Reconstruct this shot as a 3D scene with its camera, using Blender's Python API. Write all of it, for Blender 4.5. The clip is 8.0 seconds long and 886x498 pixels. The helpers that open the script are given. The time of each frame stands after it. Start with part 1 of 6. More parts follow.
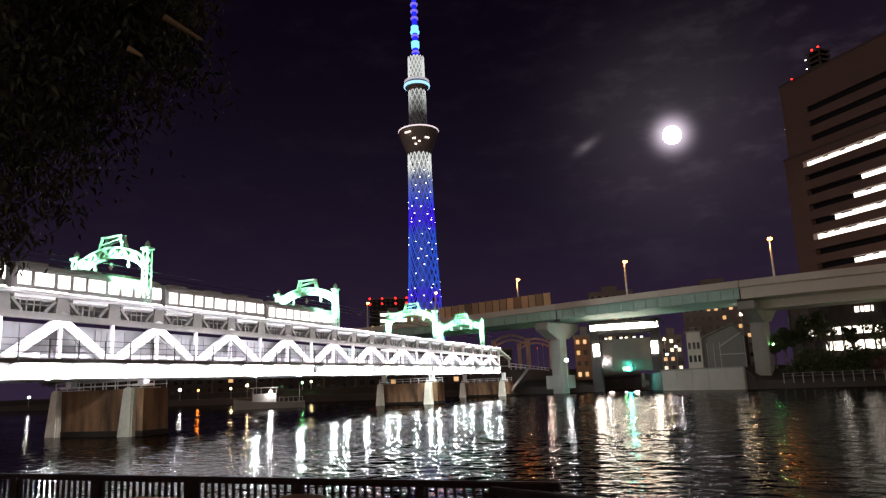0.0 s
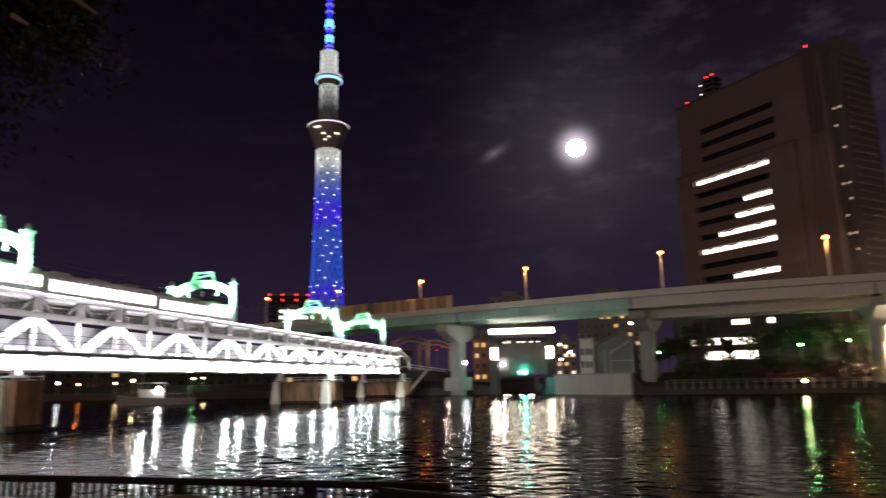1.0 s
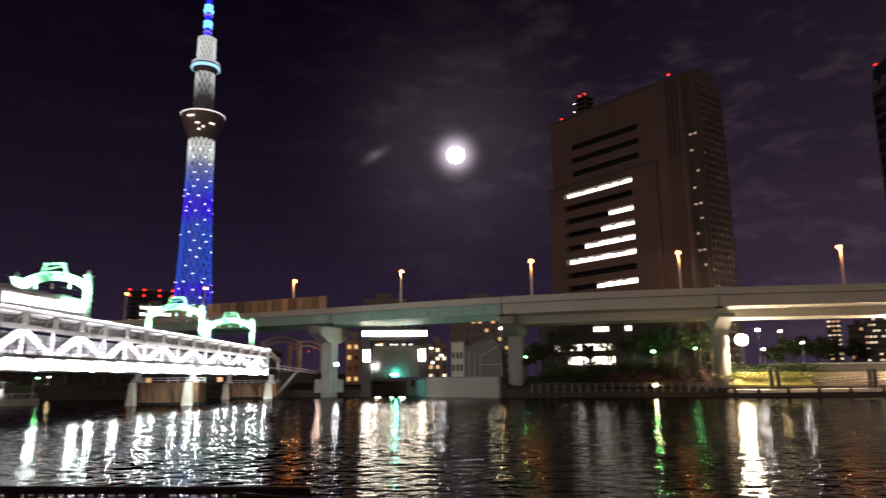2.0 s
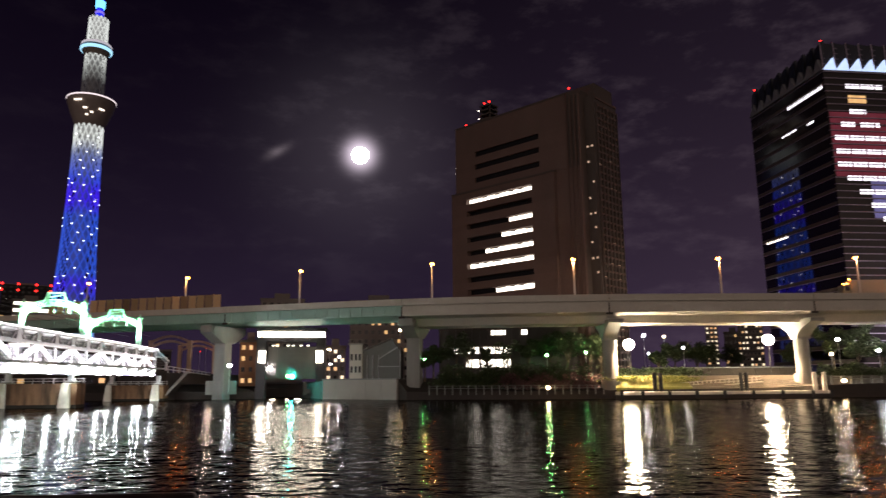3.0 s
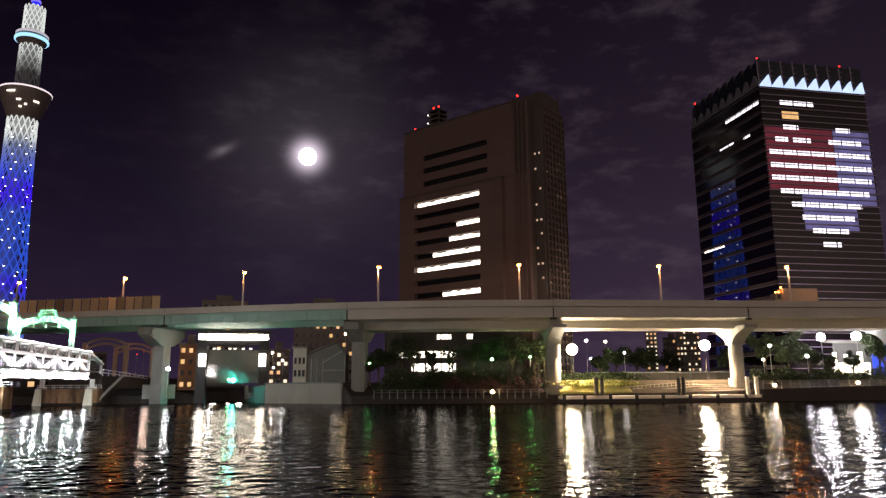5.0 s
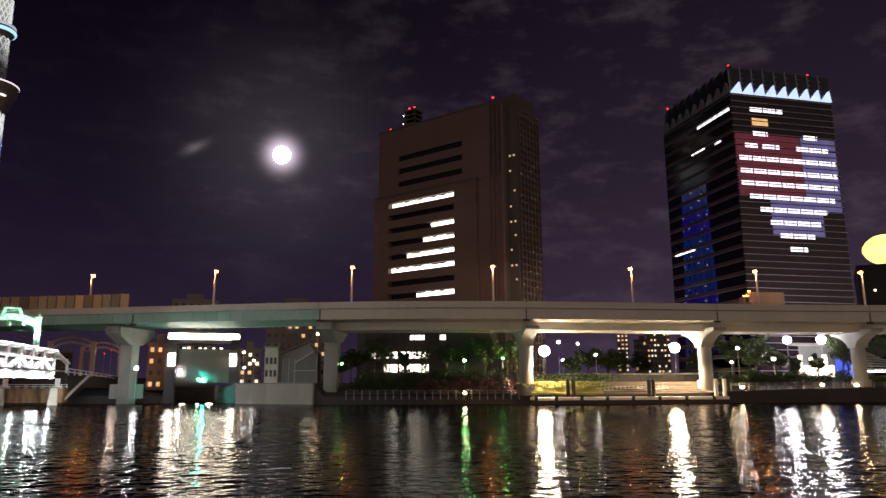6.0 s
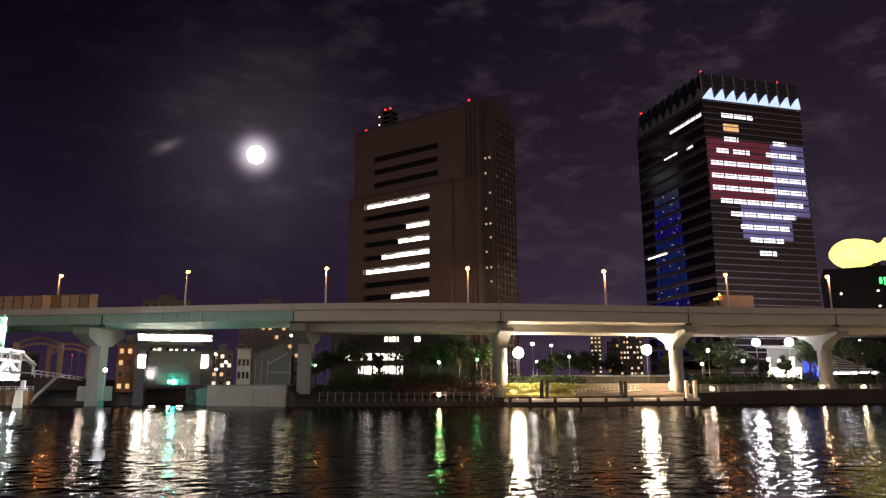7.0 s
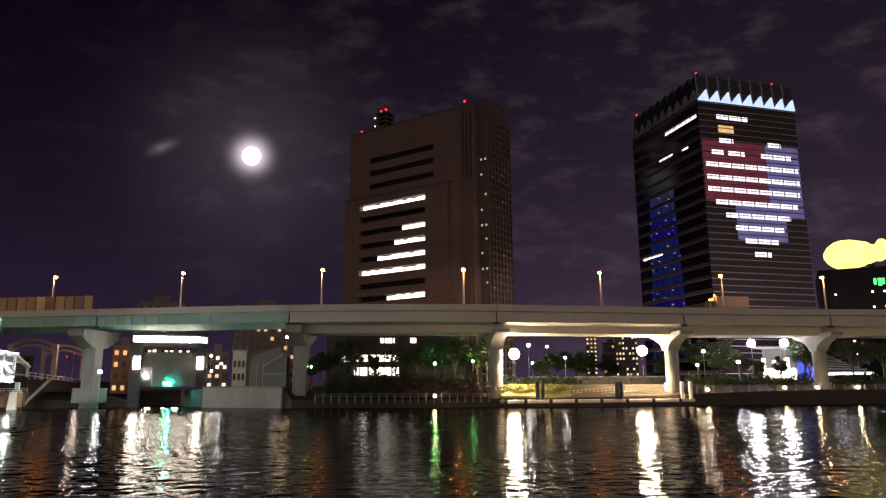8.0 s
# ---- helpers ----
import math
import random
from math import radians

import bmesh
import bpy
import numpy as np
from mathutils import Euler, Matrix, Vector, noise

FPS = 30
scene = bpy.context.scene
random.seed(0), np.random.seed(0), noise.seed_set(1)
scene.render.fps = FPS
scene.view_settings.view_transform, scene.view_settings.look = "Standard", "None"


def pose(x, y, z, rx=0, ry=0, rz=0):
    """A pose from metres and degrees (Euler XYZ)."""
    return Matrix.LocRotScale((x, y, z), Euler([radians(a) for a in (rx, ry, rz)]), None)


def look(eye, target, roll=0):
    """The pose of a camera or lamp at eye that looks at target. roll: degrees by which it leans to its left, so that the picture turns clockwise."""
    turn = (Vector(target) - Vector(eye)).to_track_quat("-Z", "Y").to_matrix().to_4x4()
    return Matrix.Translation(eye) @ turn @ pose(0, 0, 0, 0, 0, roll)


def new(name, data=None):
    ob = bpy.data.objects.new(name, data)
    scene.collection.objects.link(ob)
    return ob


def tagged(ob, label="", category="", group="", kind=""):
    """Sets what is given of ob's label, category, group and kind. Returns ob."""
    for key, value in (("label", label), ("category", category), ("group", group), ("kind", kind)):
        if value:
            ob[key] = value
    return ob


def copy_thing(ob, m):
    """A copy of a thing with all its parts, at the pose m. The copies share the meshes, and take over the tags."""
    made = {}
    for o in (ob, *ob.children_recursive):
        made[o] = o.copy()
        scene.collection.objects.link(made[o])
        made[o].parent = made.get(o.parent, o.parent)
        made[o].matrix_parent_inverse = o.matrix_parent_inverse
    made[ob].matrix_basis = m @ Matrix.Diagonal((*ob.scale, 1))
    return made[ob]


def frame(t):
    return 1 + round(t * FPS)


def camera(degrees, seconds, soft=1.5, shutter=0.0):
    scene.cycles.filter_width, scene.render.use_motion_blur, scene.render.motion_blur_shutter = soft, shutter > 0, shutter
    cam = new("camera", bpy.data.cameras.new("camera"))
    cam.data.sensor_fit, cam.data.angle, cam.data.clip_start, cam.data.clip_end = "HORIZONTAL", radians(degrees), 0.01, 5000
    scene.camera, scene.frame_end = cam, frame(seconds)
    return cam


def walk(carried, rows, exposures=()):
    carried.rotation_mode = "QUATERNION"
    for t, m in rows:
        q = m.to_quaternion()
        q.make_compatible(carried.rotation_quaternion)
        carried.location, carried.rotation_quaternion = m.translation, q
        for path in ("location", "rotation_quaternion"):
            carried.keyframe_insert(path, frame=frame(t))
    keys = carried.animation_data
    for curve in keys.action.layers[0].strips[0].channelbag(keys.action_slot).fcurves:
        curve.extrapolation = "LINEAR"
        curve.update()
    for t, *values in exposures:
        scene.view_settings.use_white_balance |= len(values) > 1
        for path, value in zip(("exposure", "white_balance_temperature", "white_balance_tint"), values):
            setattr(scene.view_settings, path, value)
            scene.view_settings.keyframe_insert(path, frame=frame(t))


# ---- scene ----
cam = camera(65.0, 8.0, soft=1.3, shutter=0.7)
EYE = 4.0          # height of the lens over the water


def held(t, yaw, pitch, roll):
    """A pose of the held camera: it swings round the body on a short arm, yaw to the right."""
    a, p = radians(yaw), radians(pitch)
    eye = Vector((0.25 * math.sin(a), 0.25 * math.cos(a) - 0.25, EYE))
    way = Vector((math.sin(a) * math.cos(p), math.cos(a) * math.cos(p), math.sin(p)))
    return t, look(eye, eye + way, roll)


walk(cam, [held(0.0, 0.00, 10.85, -2.44), held(0.2, -0.05, 10.83, -2.33), held(0.3, -0.04, 10.82, -2.15), held(0.5, 1.53, 10.78, -1.30),
           held(0.7, 4.12, 10.73, -1.22), held(1.0, 7.94, 10.64, -1.15), held(1.2, 10.38, 10.62, -1.00), held(1.5, 13.83, 10.61, -0.83),
           held(1.7, 15.80, 10.63, -0.75), held(2.0, 18.22, 10.67, -0.65), held(2.2, 20.24, 10.69, -0.60), held(3.3, 27.90, 10.79, -0.40),
           held(3.5, 28.67, 10.82, -0.37), held(4.0, 29.72, 10.96, -0.46), held(4.5, 30.29, 11.01, -0.46), held(6.0, 33.02, 11.11, -0.16),
           held(6.5, 34.64, 11.14, -0.12), held(7.0, 35.11, 11.25, -0.19), held(7.5, 35.33, 11.28, -0.25), held(8.0, 35.46, 11.35, -0.28)],
     exposures=[(0.0, 0.32, 6720, 20), (8.0, 0.32, 6720, 20)])
rng = random.Random(7)


# ---- world: a clear night with thin cloud round the moon and an added city glow ----
def aim(az, el):
    a, e = radians(az), radians(el)
    return Vector((math.sin(a) * math.cos(e), math.cos(a) * math.cos(e), math.sin(e)))


MOON = aim(19.4, 18.4)


def night_sky():
    world = bpy.data.worlds.new("night_sky")
    scene.world = world
    world.use_nodes = True
    nt = world.node_tree
    nt.nodes.clear()
    N, L = nt.nodes.new, nt.links.new

    def val(op, a, b=None, c=None):
        n = N("ShaderNodeMath")
        n.operation = op
        for i, v in enumerate((a, b, c)):
            if v is None:
                continue
            if isinstance(v, (int, float)):
                n.inputs[i].default_value = v
            else:
                L(v, n.inputs[i])
        return n.outputs[0]

    co = N("ShaderNodeTexCoord").outputs["Generated"]
    sep = N("ShaderNodeSeparateXYZ")
    L(co, sep.inputs[0])

    def toward(v):
        n = N("ShaderNodeVectorMath")
        n.operation = "DOT_PRODUCT"
        L(co, n.inputs[0])
        n.inputs[1].default_value = v
        return n.outputs["Value"]

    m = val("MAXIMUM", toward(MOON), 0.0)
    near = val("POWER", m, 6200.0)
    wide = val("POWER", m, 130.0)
    stretch = N("ShaderNodeMapping")
    stretch.inputs["Scale"].default_value = (3.2, 3.2, 8.0)
    L(co, stretch.inputs[0])
    cloud = N("ShaderNodeTexNoise")
    cloud.inputs["Scale"].default_value = 3.6
    cloud.inputs["Detail"].default_value = 7.0
    cloud.inputs["Roughness"].default_value = 0.62
    L(stretch.outputs[0], cloud.inputs["Vector"])
    puff = N("ShaderNodeMapRange")
    puff.interpolation_type = "SMOOTHSTEP"
    puff.inputs["From Min"].default_value, puff.inputs["From Max"].default_value = 0.47, 0.72
    L(cloud.outputs["Fac"], puff.inputs["Value"])
    # cloud is thicker towards the right of the moon
    side = N("ShaderNodeMapRange")
    side.inputs["From Min"].default_value, side.inputs["From Max"].default_value = 0.78, 1.0
    L(toward(aim(62, 24)), side.inputs["Value"])
    clouds = val("MULTIPLY", puff.outputs[0], val("MULTIPLY_ADD", side.outputs[0], 0.022, 0.002))
    # glow round the moon is put into the sky colour, broken by cloud noise
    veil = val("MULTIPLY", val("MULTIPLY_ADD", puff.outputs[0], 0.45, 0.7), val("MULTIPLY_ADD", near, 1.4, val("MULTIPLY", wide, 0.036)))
    # one small wisp to the left of the moon
    c0 = aim(12.5, 18.3)
    across = Vector((0, 0, 1)).cross(c0).normalized()
    upward = c0.cross(across)
    u_, v_ = toward(across * -0.87 + upward * 0.5), toward(across * 0.5 + upward * 0.87)
    u2, v2 = val("MULTIPLY", val("ADD", u_, 0.0), 62.0), val("MULTIPLY", v_, 170.0)
    far2 = val("ADD", val("MULTIPLY", u2, u2), val("MULTIPLY", v2, v2))
    wisp = val("MULTIPLY", val("MULTIPLY", val("POWER", 2.718, val("MULTIPLY", far2, -1.0)), val("GREATER_THAN", toward(c0), 0.9)), val("MULTIPLY", val("POWER", cloud.outputs["Fac"], 1.6), 0.16))
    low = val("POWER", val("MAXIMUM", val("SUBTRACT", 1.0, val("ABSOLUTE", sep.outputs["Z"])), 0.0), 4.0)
    # unseen city glow behind the camera, added to light the faces turned toward it
    fill_dome = val("MULTIPLY", val("POWER", val("MAXIMUM", toward(aim(205, 8)), 0.0), 1.5), val("MULTIPLY_ADD", low, 1.25, 0.08))

    def tint(v, rgb):
        n = N("ShaderNodeVectorMath")
        n.operation = "SCALE"
        n.inputs[0].default_value = rgb
        L(v, n.inputs["Scale"])
        return n.outputs[0]

    def plus(a, b):
        n = N("ShaderNodeVectorMath")
        n.operation = "ADD"
        L(a, n.inputs[0])
        L(b, n.inputs[1])
        return n.outputs[0]

    base = N("ShaderNodeCombineXYZ")
    for i, v in enumerate((0.0011, 0.0004, 0.0024)):
        base.inputs[i].default_value = v
    sky = plus(base.outputs[0], tint(low, (0.0205, 0.0138, 0.0300)))
    sky = plus(sky, tint(side.outputs[0], (0.0042, 0.0030, 0.0048)))
    sky = plus(sky, tint(val("MULTIPLY", low, side.outputs[0]), (0.030, 0.021, 0.027)))
    sky = plus(sky, tint(wisp, (1.0, 0.88, 0.95)))
    sky = plus(sky, tint(clouds, (0.85, 0.68, 0.80)))
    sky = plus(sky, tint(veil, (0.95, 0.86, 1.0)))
    sky = plus(sky, tint(fill_dome, (1.0, 0.83, 0.66)))
    bg = N("ShaderNodeBackground")
    L(sky, bg.inputs["Color"])
    bg.inputs["Strength"].default_value = 1.0
    L(bg.outputs[0], N("ShaderNodeOutputWorld").inputs[0])


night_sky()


# ---- lamps: lights for fittings of the place, some added without a seen one ----
def area(name, m, w, h, watts, rgb, spread=180):
    d = bpy.data.lights.new(name, "AREA")
    d.shape, d.size, d.size_y, d.energy, d.color, d.spread = "RECTANGLE", w, h, watts, rgb, radians(spread)
    ob = new(name, d)
    ob.matrix_basis = m
    return ob


def point(name, at, watts, rgb, r=0.3):
    d = bpy.data.lights.new(name, "POINT")
    d.energy, d.color, d.shadow_soft_size = watts, rgb, r
    ob = new(name, d)
    ob.location = at
    return ob


# ---- materials ----
def material(name, rgb, rough=0.6, metal=0.0, var=0.25, grain=3.0, stain=0.25, bump=0.15, streak=0.0, rand=0.0, spec=0.5):
    """A painted or mineral surface: fine grain, larger stains, rain streaks, relief; metres."""
    m = bpy.data.materials.new(name)
    m.use_nodes = True
    nt = m.node_tree
    b = nt.nodes["Principled BSDF"]
    N, L = nt.nodes.new, nt.links.new
    co = N("ShaderNodeTexCoord").outputs["Object"]
    fine, big = N("ShaderNodeTexNoise"), N("ShaderNodeTexNoise")
    fine.inputs["Scale"].default_value, fine.inputs["Detail"].default_value = grain, 6
    big.inputs["Scale"].default_value, big.inputs["Detail"].default_value = grain * 0.08, 4
    mp = N("ShaderNodeMapping")
    mp.inputs["Scale"].default_value = (1, 1, 1 - 0.85 * streak)
    L(co, mp.inputs[0])
    L(mp.outputs[0], big.inputs["Vector"])
    L(co, fine.inputs["Vector"])
    mixv = N("ShaderNodeMath")
    mixv.operation = "MULTIPLY_ADD"
    L(fine.outputs["Fac"], mixv.inputs[0])
    mixv.inputs[1].default_value = var
    mixv.inputs[2].default_value = 1 - var / 2
    mul = N("ShaderNodeMath")
    mul.operation = "MULTIPLY_ADD"
    L(big.outputs["Fac"], mul.inputs[0])
    mul.inputs[1].default_value = stain * 2
    mul.inputs[2].default_value = 1 - stain
    tot = N("ShaderNodeMath")
    tot.operation = "MULTIPLY"
    L(mixv.outputs[0], tot.inputs[0])
    L(mul.outputs[0], tot.inputs[1])
    last = tot.outputs[0]
    if rand:
        info = N("ShaderNodeObjectInfo")
        r = N("ShaderNodeMath")
        r.operation = "MULTIPLY_ADD"
        L(info.outputs["Random"], r.inputs[0])
        r.inputs[1].default_value, r.inputs[2].default_value = rand, 1 - rand / 2
        r2 = N("ShaderNodeMath")
        r2.operation = "MULTIPLY"
        L(r.outputs[0], r2.inputs[0])
        L(last, r2.inputs[1])
        last = r2.outputs[0]
    sc = N("ShaderNodeVectorMath")
    sc.operation = "SCALE"
    sc.inputs[0].default_value = rgb
    L(last, sc.inputs["Scale"])
    L(sc.outputs[0], b.inputs["Base Color"])
    b.inputs["Roughness"].default_value, b.inputs["Metallic"].default_value = rough, metal
    b.inputs["Specular IOR Level"].default_value = spec
    if bump:
        bp = N("ShaderNodeBump")
        bp.inputs["Strength"].default_value, bp.inputs["Distance"].default_value = bump, 0.03
        L(fine.outputs["Fac"], bp.inputs["Height"])
        L(bp.outputs[0], b.inputs["Normal"])
    return m


def glow(name, rgb, strength, uneven=0.0, scale=2.0):
    """The lit surface of a lamp, a lit room behind its window, a sign, or light put into a plain surface."""
    m = bpy.data.materials.new(name)
    m.use_nodes = True
    nt = m.node_tree
    b = nt.nodes["Principled BSDF"]
    b.inputs["Base Color"].default_value = (*[0.5 * c for c in rgb], 1)
    b.inputs["Emission Color"].default_value = (*rgb, 1)
    b.inputs["Emission Strength"].default_value = strength
    if uneven:
        N, L = nt.nodes.new, nt.links.new
        n = N("ShaderNodeTexNoise")
        n.inputs["Scale"].default_value = scale
        L(N("ShaderNodeTexCoord").outputs["Object"], n.inputs["Vector"])
        k = N("ShaderNodeMath")
        k.operation = "MULTIPLY_ADD"
        L(n.outputs["Fac"], k.inputs[0])
        k.inputs[1].default_value, k.inputs[2].default_value = 2 * uneven * strength, strength * (1 - uneven)
        L(k.outputs[0], b.inputs["Emission Strength"])
    return m


def river_water():
    """Dark river water; the sheet carries the waves, this adds the fine ripples on them."""
    m = bpy.data.materials.new("river_water")
    m.use_nodes = True
    nt = m.node_tree
    N, L = nt.nodes.new, nt.links.new
    nt.nodes.remove(nt.nodes["Principled BSDF"])
    body, shine = N("ShaderNodeBsdfDiffuse"), N("ShaderNodeBsdfGlossy")
    body.inputs["Color"].default_value = (0.0030, 0.0022, 0.0015, 1)
    shine.inputs["Roughness"].default_value = 0.045
    co = N("ShaderNodeTexCoord").outputs["Object"]
    turned = N("ShaderNodeMapping")
    turned.inputs["Rotation"].default_value = (0, 0, radians(22))
    L(co, turned.inputs[0])
    total = None
    for scale, gain, turn, stretch in ((4.2, 0.026, -14, 0.45), (9.0, 0.012, 12, 0.6)):
        mp = N("ShaderNodeMapping")
        mp.inputs["Rotation"].default_value = (0, 0, radians(turn))
        mp.inputs["Scale"].default_value = (stretch, 1, 1)
        L(turned.outputs[0], mp.inputs[0])
        n = N("ShaderNodeTexNoise")
        n.inputs["Scale"].default_value, n.inputs["Detail"].default_value = scale, 1
        L(mp.outputs[0], n.inputs["Vector"])
        k = N("ShaderNodeMath")
        k.operation = "MULTIPLY_ADD"
        L(n.outputs["Fac"], k.inputs[0])
        k.inputs[1].default_value = gain
        if total is None:
            k.inputs[2].default_value = 0
        else:
            L(total, k.inputs[2])
        total = k.outputs[0]
    bp = N("ShaderNodeBump")
    bp.inputs["Strength"].default_value, bp.inputs["Distance"].default_value = 0.8, 1.0
    L(total, bp.inputs["Height"])
    mirror = N("ShaderNodeFresnel")
    mirror.inputs["IOR"].default_value = 1.33
    share = N("ShaderNodeMapRange")
    share.inputs["To Min"].default_value, share.inputs["To Max"].default_value = 0.012, 0.74
    L(mirror.outputs[0], share.inputs["Value"])
    mix = N("ShaderNodeMixShader")
    L(share.outputs[0], mix.inputs[0])
    L(body.outputs[0], mix.inputs[1])
    L(shine.outputs[0], mix.inputs[2])
    for n in (mirror, shine):
        L(bp.outputs[0], n.inputs["Normal"])
    L(mix.outputs[0], nt.nodes["Material Output"].inputs["Surface"])
    return m


M_water = river_water()
M_steel = material("white_painted_steel", (0.78, 0.79, 0.80), 0.45, 0, 0.10, 2.0, 0.12, 0.05)
M_steel_grey = material("grey_painted_steel", (0.42, 0.42, 0.43), 0.5, 0, 0.15, 2.0, 0.2, 0.05)
M_dark_steel = material("dark_steel", (0.013, 0.012, 0.013), 0.5, 0, 0.2, 3.0, 0.2, 0.05)
M_green_steel = material("pale_green_steel", (0.40, 0.60, 0.50), 0.5, 0, 0.12, 2.0, 0.15, 0.05)
M_girder_green = material("green_girder_paint", (0.22, 0.36, 0.31), 0.5, 0, 0.15, 1.5, 0.25, 0.05)
M_concrete = material("pale_concrete", (0.43, 0.40, 0.35), 0.85, 0, 0.2, 1.5, 0.22, 0.2, 0.7)
M_pier = material("grey_pier_concrete", (0.21, 0.205, 0.19), 0.85, 0, 0.25, 4.0, 0.4, 0.2, 0.85)
M_concrete_old = material("stained_pier_concrete", (0.16, 0.088, 0.046), 0.9, 0, 0.9, 9.0, 1.9, 0.4, 0.93)
M_tide = material("wet_tide_stain", (0.02, 0.016, 0.011), 0.9, 0, 0.5, 4.0, 0.4, 0.3)
M_quay = material("dark_quay_concrete", (0.036, 0.028, 0.024), 0.85, 0, 0.3, 1.5, 0.35, 0.3, 0.6)
M_soil = material("bank_soil", (0.028, 0.022, 0.017), 0.95, 0, 0.5, 2.0, 0.4, 0.4)
M_paving = material("paved_promenade", (0.22, 0.19, 0.155), 0.85, 0, 0.25, 4.0, 0.25, 0.2)
M_asphalt = material("asphalt", (0.05, 0.05, 0.05), 0.9, 0, 0.3, 8.0, 0.2, 0.2)
M_office = material("brown_tile_cladding", (0.100, 0.062, 0.055), 0.7, 0, 0.35, 2.2, 0.22, 0.05, 0.5, 0.12)
M_office_dark = material("dark_cladding", (0.055, 0.042, 0.038), 0.6, 0, 0.15, 0.6, 0.15, 0.03)
M_glass_dark = material("dark_window_glass", (0.010, 0.010, 0.012), 0.08, 0, 0.1, 0.5, 0.1, 0.0, spec=0.2)
M_glass_tower = material("amber_tower_glass", (0.014, 0.010, 0.012), 0.07, 0, 0.2, 0.3, 0.2, 0.0, spec=0.22)
M_timber = material("brown_panel_and_lit_bough", (0.40, 0.26, 0.14), 0.8, 0, 0.3, 2.0, 0.3, 0.1, 0.4, 1.1)
M_rail = material("dark_brown_railing", (0.011, 0.006, 0.006), 0.7, 0, 0.3, 5.0, 0.3, 0.1, spec=0.12)
M_lamp_warm = glow("sodium_lamp_glass", (1.0, 0.20, 0.022), 70)
M_lamp_white = glow("white_flood_lamp_glass", (1.0, 0.88, 0.62), 240)
M_lit_cool = glow("lit_office_window", (1.0, 0.96, 0.80), 2.6, 0.35, 0.8)
M_lit_warm = glow("lit_warm_window", (1.0, 0.62, 0.25), 0.6, 0.6, 0.8)
M_led_white = glow("white_led_tube", (0.93, 0.97, 1.0), 14)
M_pale_concrete = material("pale_painted_concrete", (0.60, 0.57, 0.49), 0.75, 0, 0.4, 2.5, 0.5, 0.12, 0.7)
M_red = glow("red_beacon_glass", (1.0, 0.02, 0.015), 4)
M_moon = glow("moon_glow_disc", (1.0, 0.98, 0.95), 9)


# ---- building helpers ----
def thing(name, m=None, label="", category="", group="", kind=""):
    ob = new(name)
    ob.empty_display_size = 0.5
    if m is not None:
        ob.matrix_basis = m
    return tagged(ob, label, category, group, kind)


def mesh_of(name, bm, mat, smooth=False):
    me = bpy.data.meshes.new(name)
    bm.normal_update()
    for f in bm.faces:
        f.smooth = smooth
    bm.to_mesh(me)
    bm.free()
    for x in (mat if isinstance(mat, (list, tuple)) else (mat,)):
        me.materials.append(x)
    return me


def part(name, bm, mat, parent=None, label="", smooth=False, **tags):
    ob = new(name, mesh_of(name, bm, mat, smooth))
    ob.parent = parent
    return tagged(ob, label, **tags)


def piece(name, me, parent, m):
    ob = new(name, me)
    ob.parent = parent
    ob.matrix_basis = m
    return ob


def hexa(bm, c):
    """A solid with eight given corners: four below, four above, in turn."""
    v = [bm.verts.new(p) for p in c]
    for f in ((3, 2, 1, 0), (4, 5, 6, 7), (0, 1, 5, 4), (1, 2, 6, 5), (2, 3, 7, 6), (3, 0, 4, 7)):
        bm.faces.new([v[i] for i in f])


def box(bm, x0, x1, y0, y1, z0, z1, m=None, taper=0.0):
    t = taper
    c = [(x0, y0, z0), (x1, y0, z0), (x1, y1, z0), (x0, y1, z0), (x0 + t, y0 + t, z1), (x1 - t, y0 + t, z1), (x1 - t, y1 - t, z1), (x0 + t, y1 - t, z1)]
    hexa(bm, [m @ Vector(p) for p in c] if m else c)


def beam(bm, a, b, w, h=None):
    """A straight bar of section w x h from a to b."""
    a, b = Vector(a), Vector(b)
    h = h or w
    d = (b - a).normalized()
    side = d.cross(Vector((0, 0, 1)))
    side = side.normalized() if side.length > 1e-4 else Vector((1, 0, 0))
    up = side.cross(d)
    s, u = side * (w / 2), up * (h / 2)
    hexa(bm, [a - s - u, b - s - u, b + s - u, a + s - u, a - s + u, b - s + u, b + s + u, a + s + u])


def rod(bm, a, b, r0, r1=None, n=8):
    a, b = Vector(a), Vector(b)
    r1 = r0 if r1 is None else r1
    q = (b - a).to_track_quat("Z", "Y")
    rings = []
    for p, r in ((a, r0), (b, r1)):
        rings.append([bm.verts.new(p + q @ Vector((r * math.cos(i * math.tau / n), r * math.sin(i * math.tau / n), 0))) for i in range(n)])
    for i in range(n):
        j = (i + 1) % n
        bm.faces.new((rings[0][i], rings[0][j], rings[1][j], rings[1][i]))
    bm.faces.new(rings[0][::-1])
    bm.faces.new(rings[1])


def lathe(bm, profile, n=24, m=None):
    """A solid of turning: (radius, height) from bottom to top."""
    rings = []
    for r, z in profile:
        ring = [Vector((r * math.cos(i * math.tau / n), r * math.sin(i * math.tau / n), z)) for i in range(n)]
        rings.append([bm.verts.new(m @ p if m else p) for p in ring])
    for a, b in zip(rings, rings[1:]):
        for i in range(n):
            j = (i + 1) % n
            bm.faces.new((a[i], a[j], b[j], b[i]))
    bm.faces.new(rings[0][::-1])
    bm.faces.new(rings[-1])


def ball(bm, c, r, n=12, squash=1.0):
    bmesh.ops.create_uvsphere(bm, u_segments=n, v_segments=max(6, n // 2), radius=r, matrix=Matrix.Translation(c) @ Matrix.Diagonal((1, 1, squash, 1)))


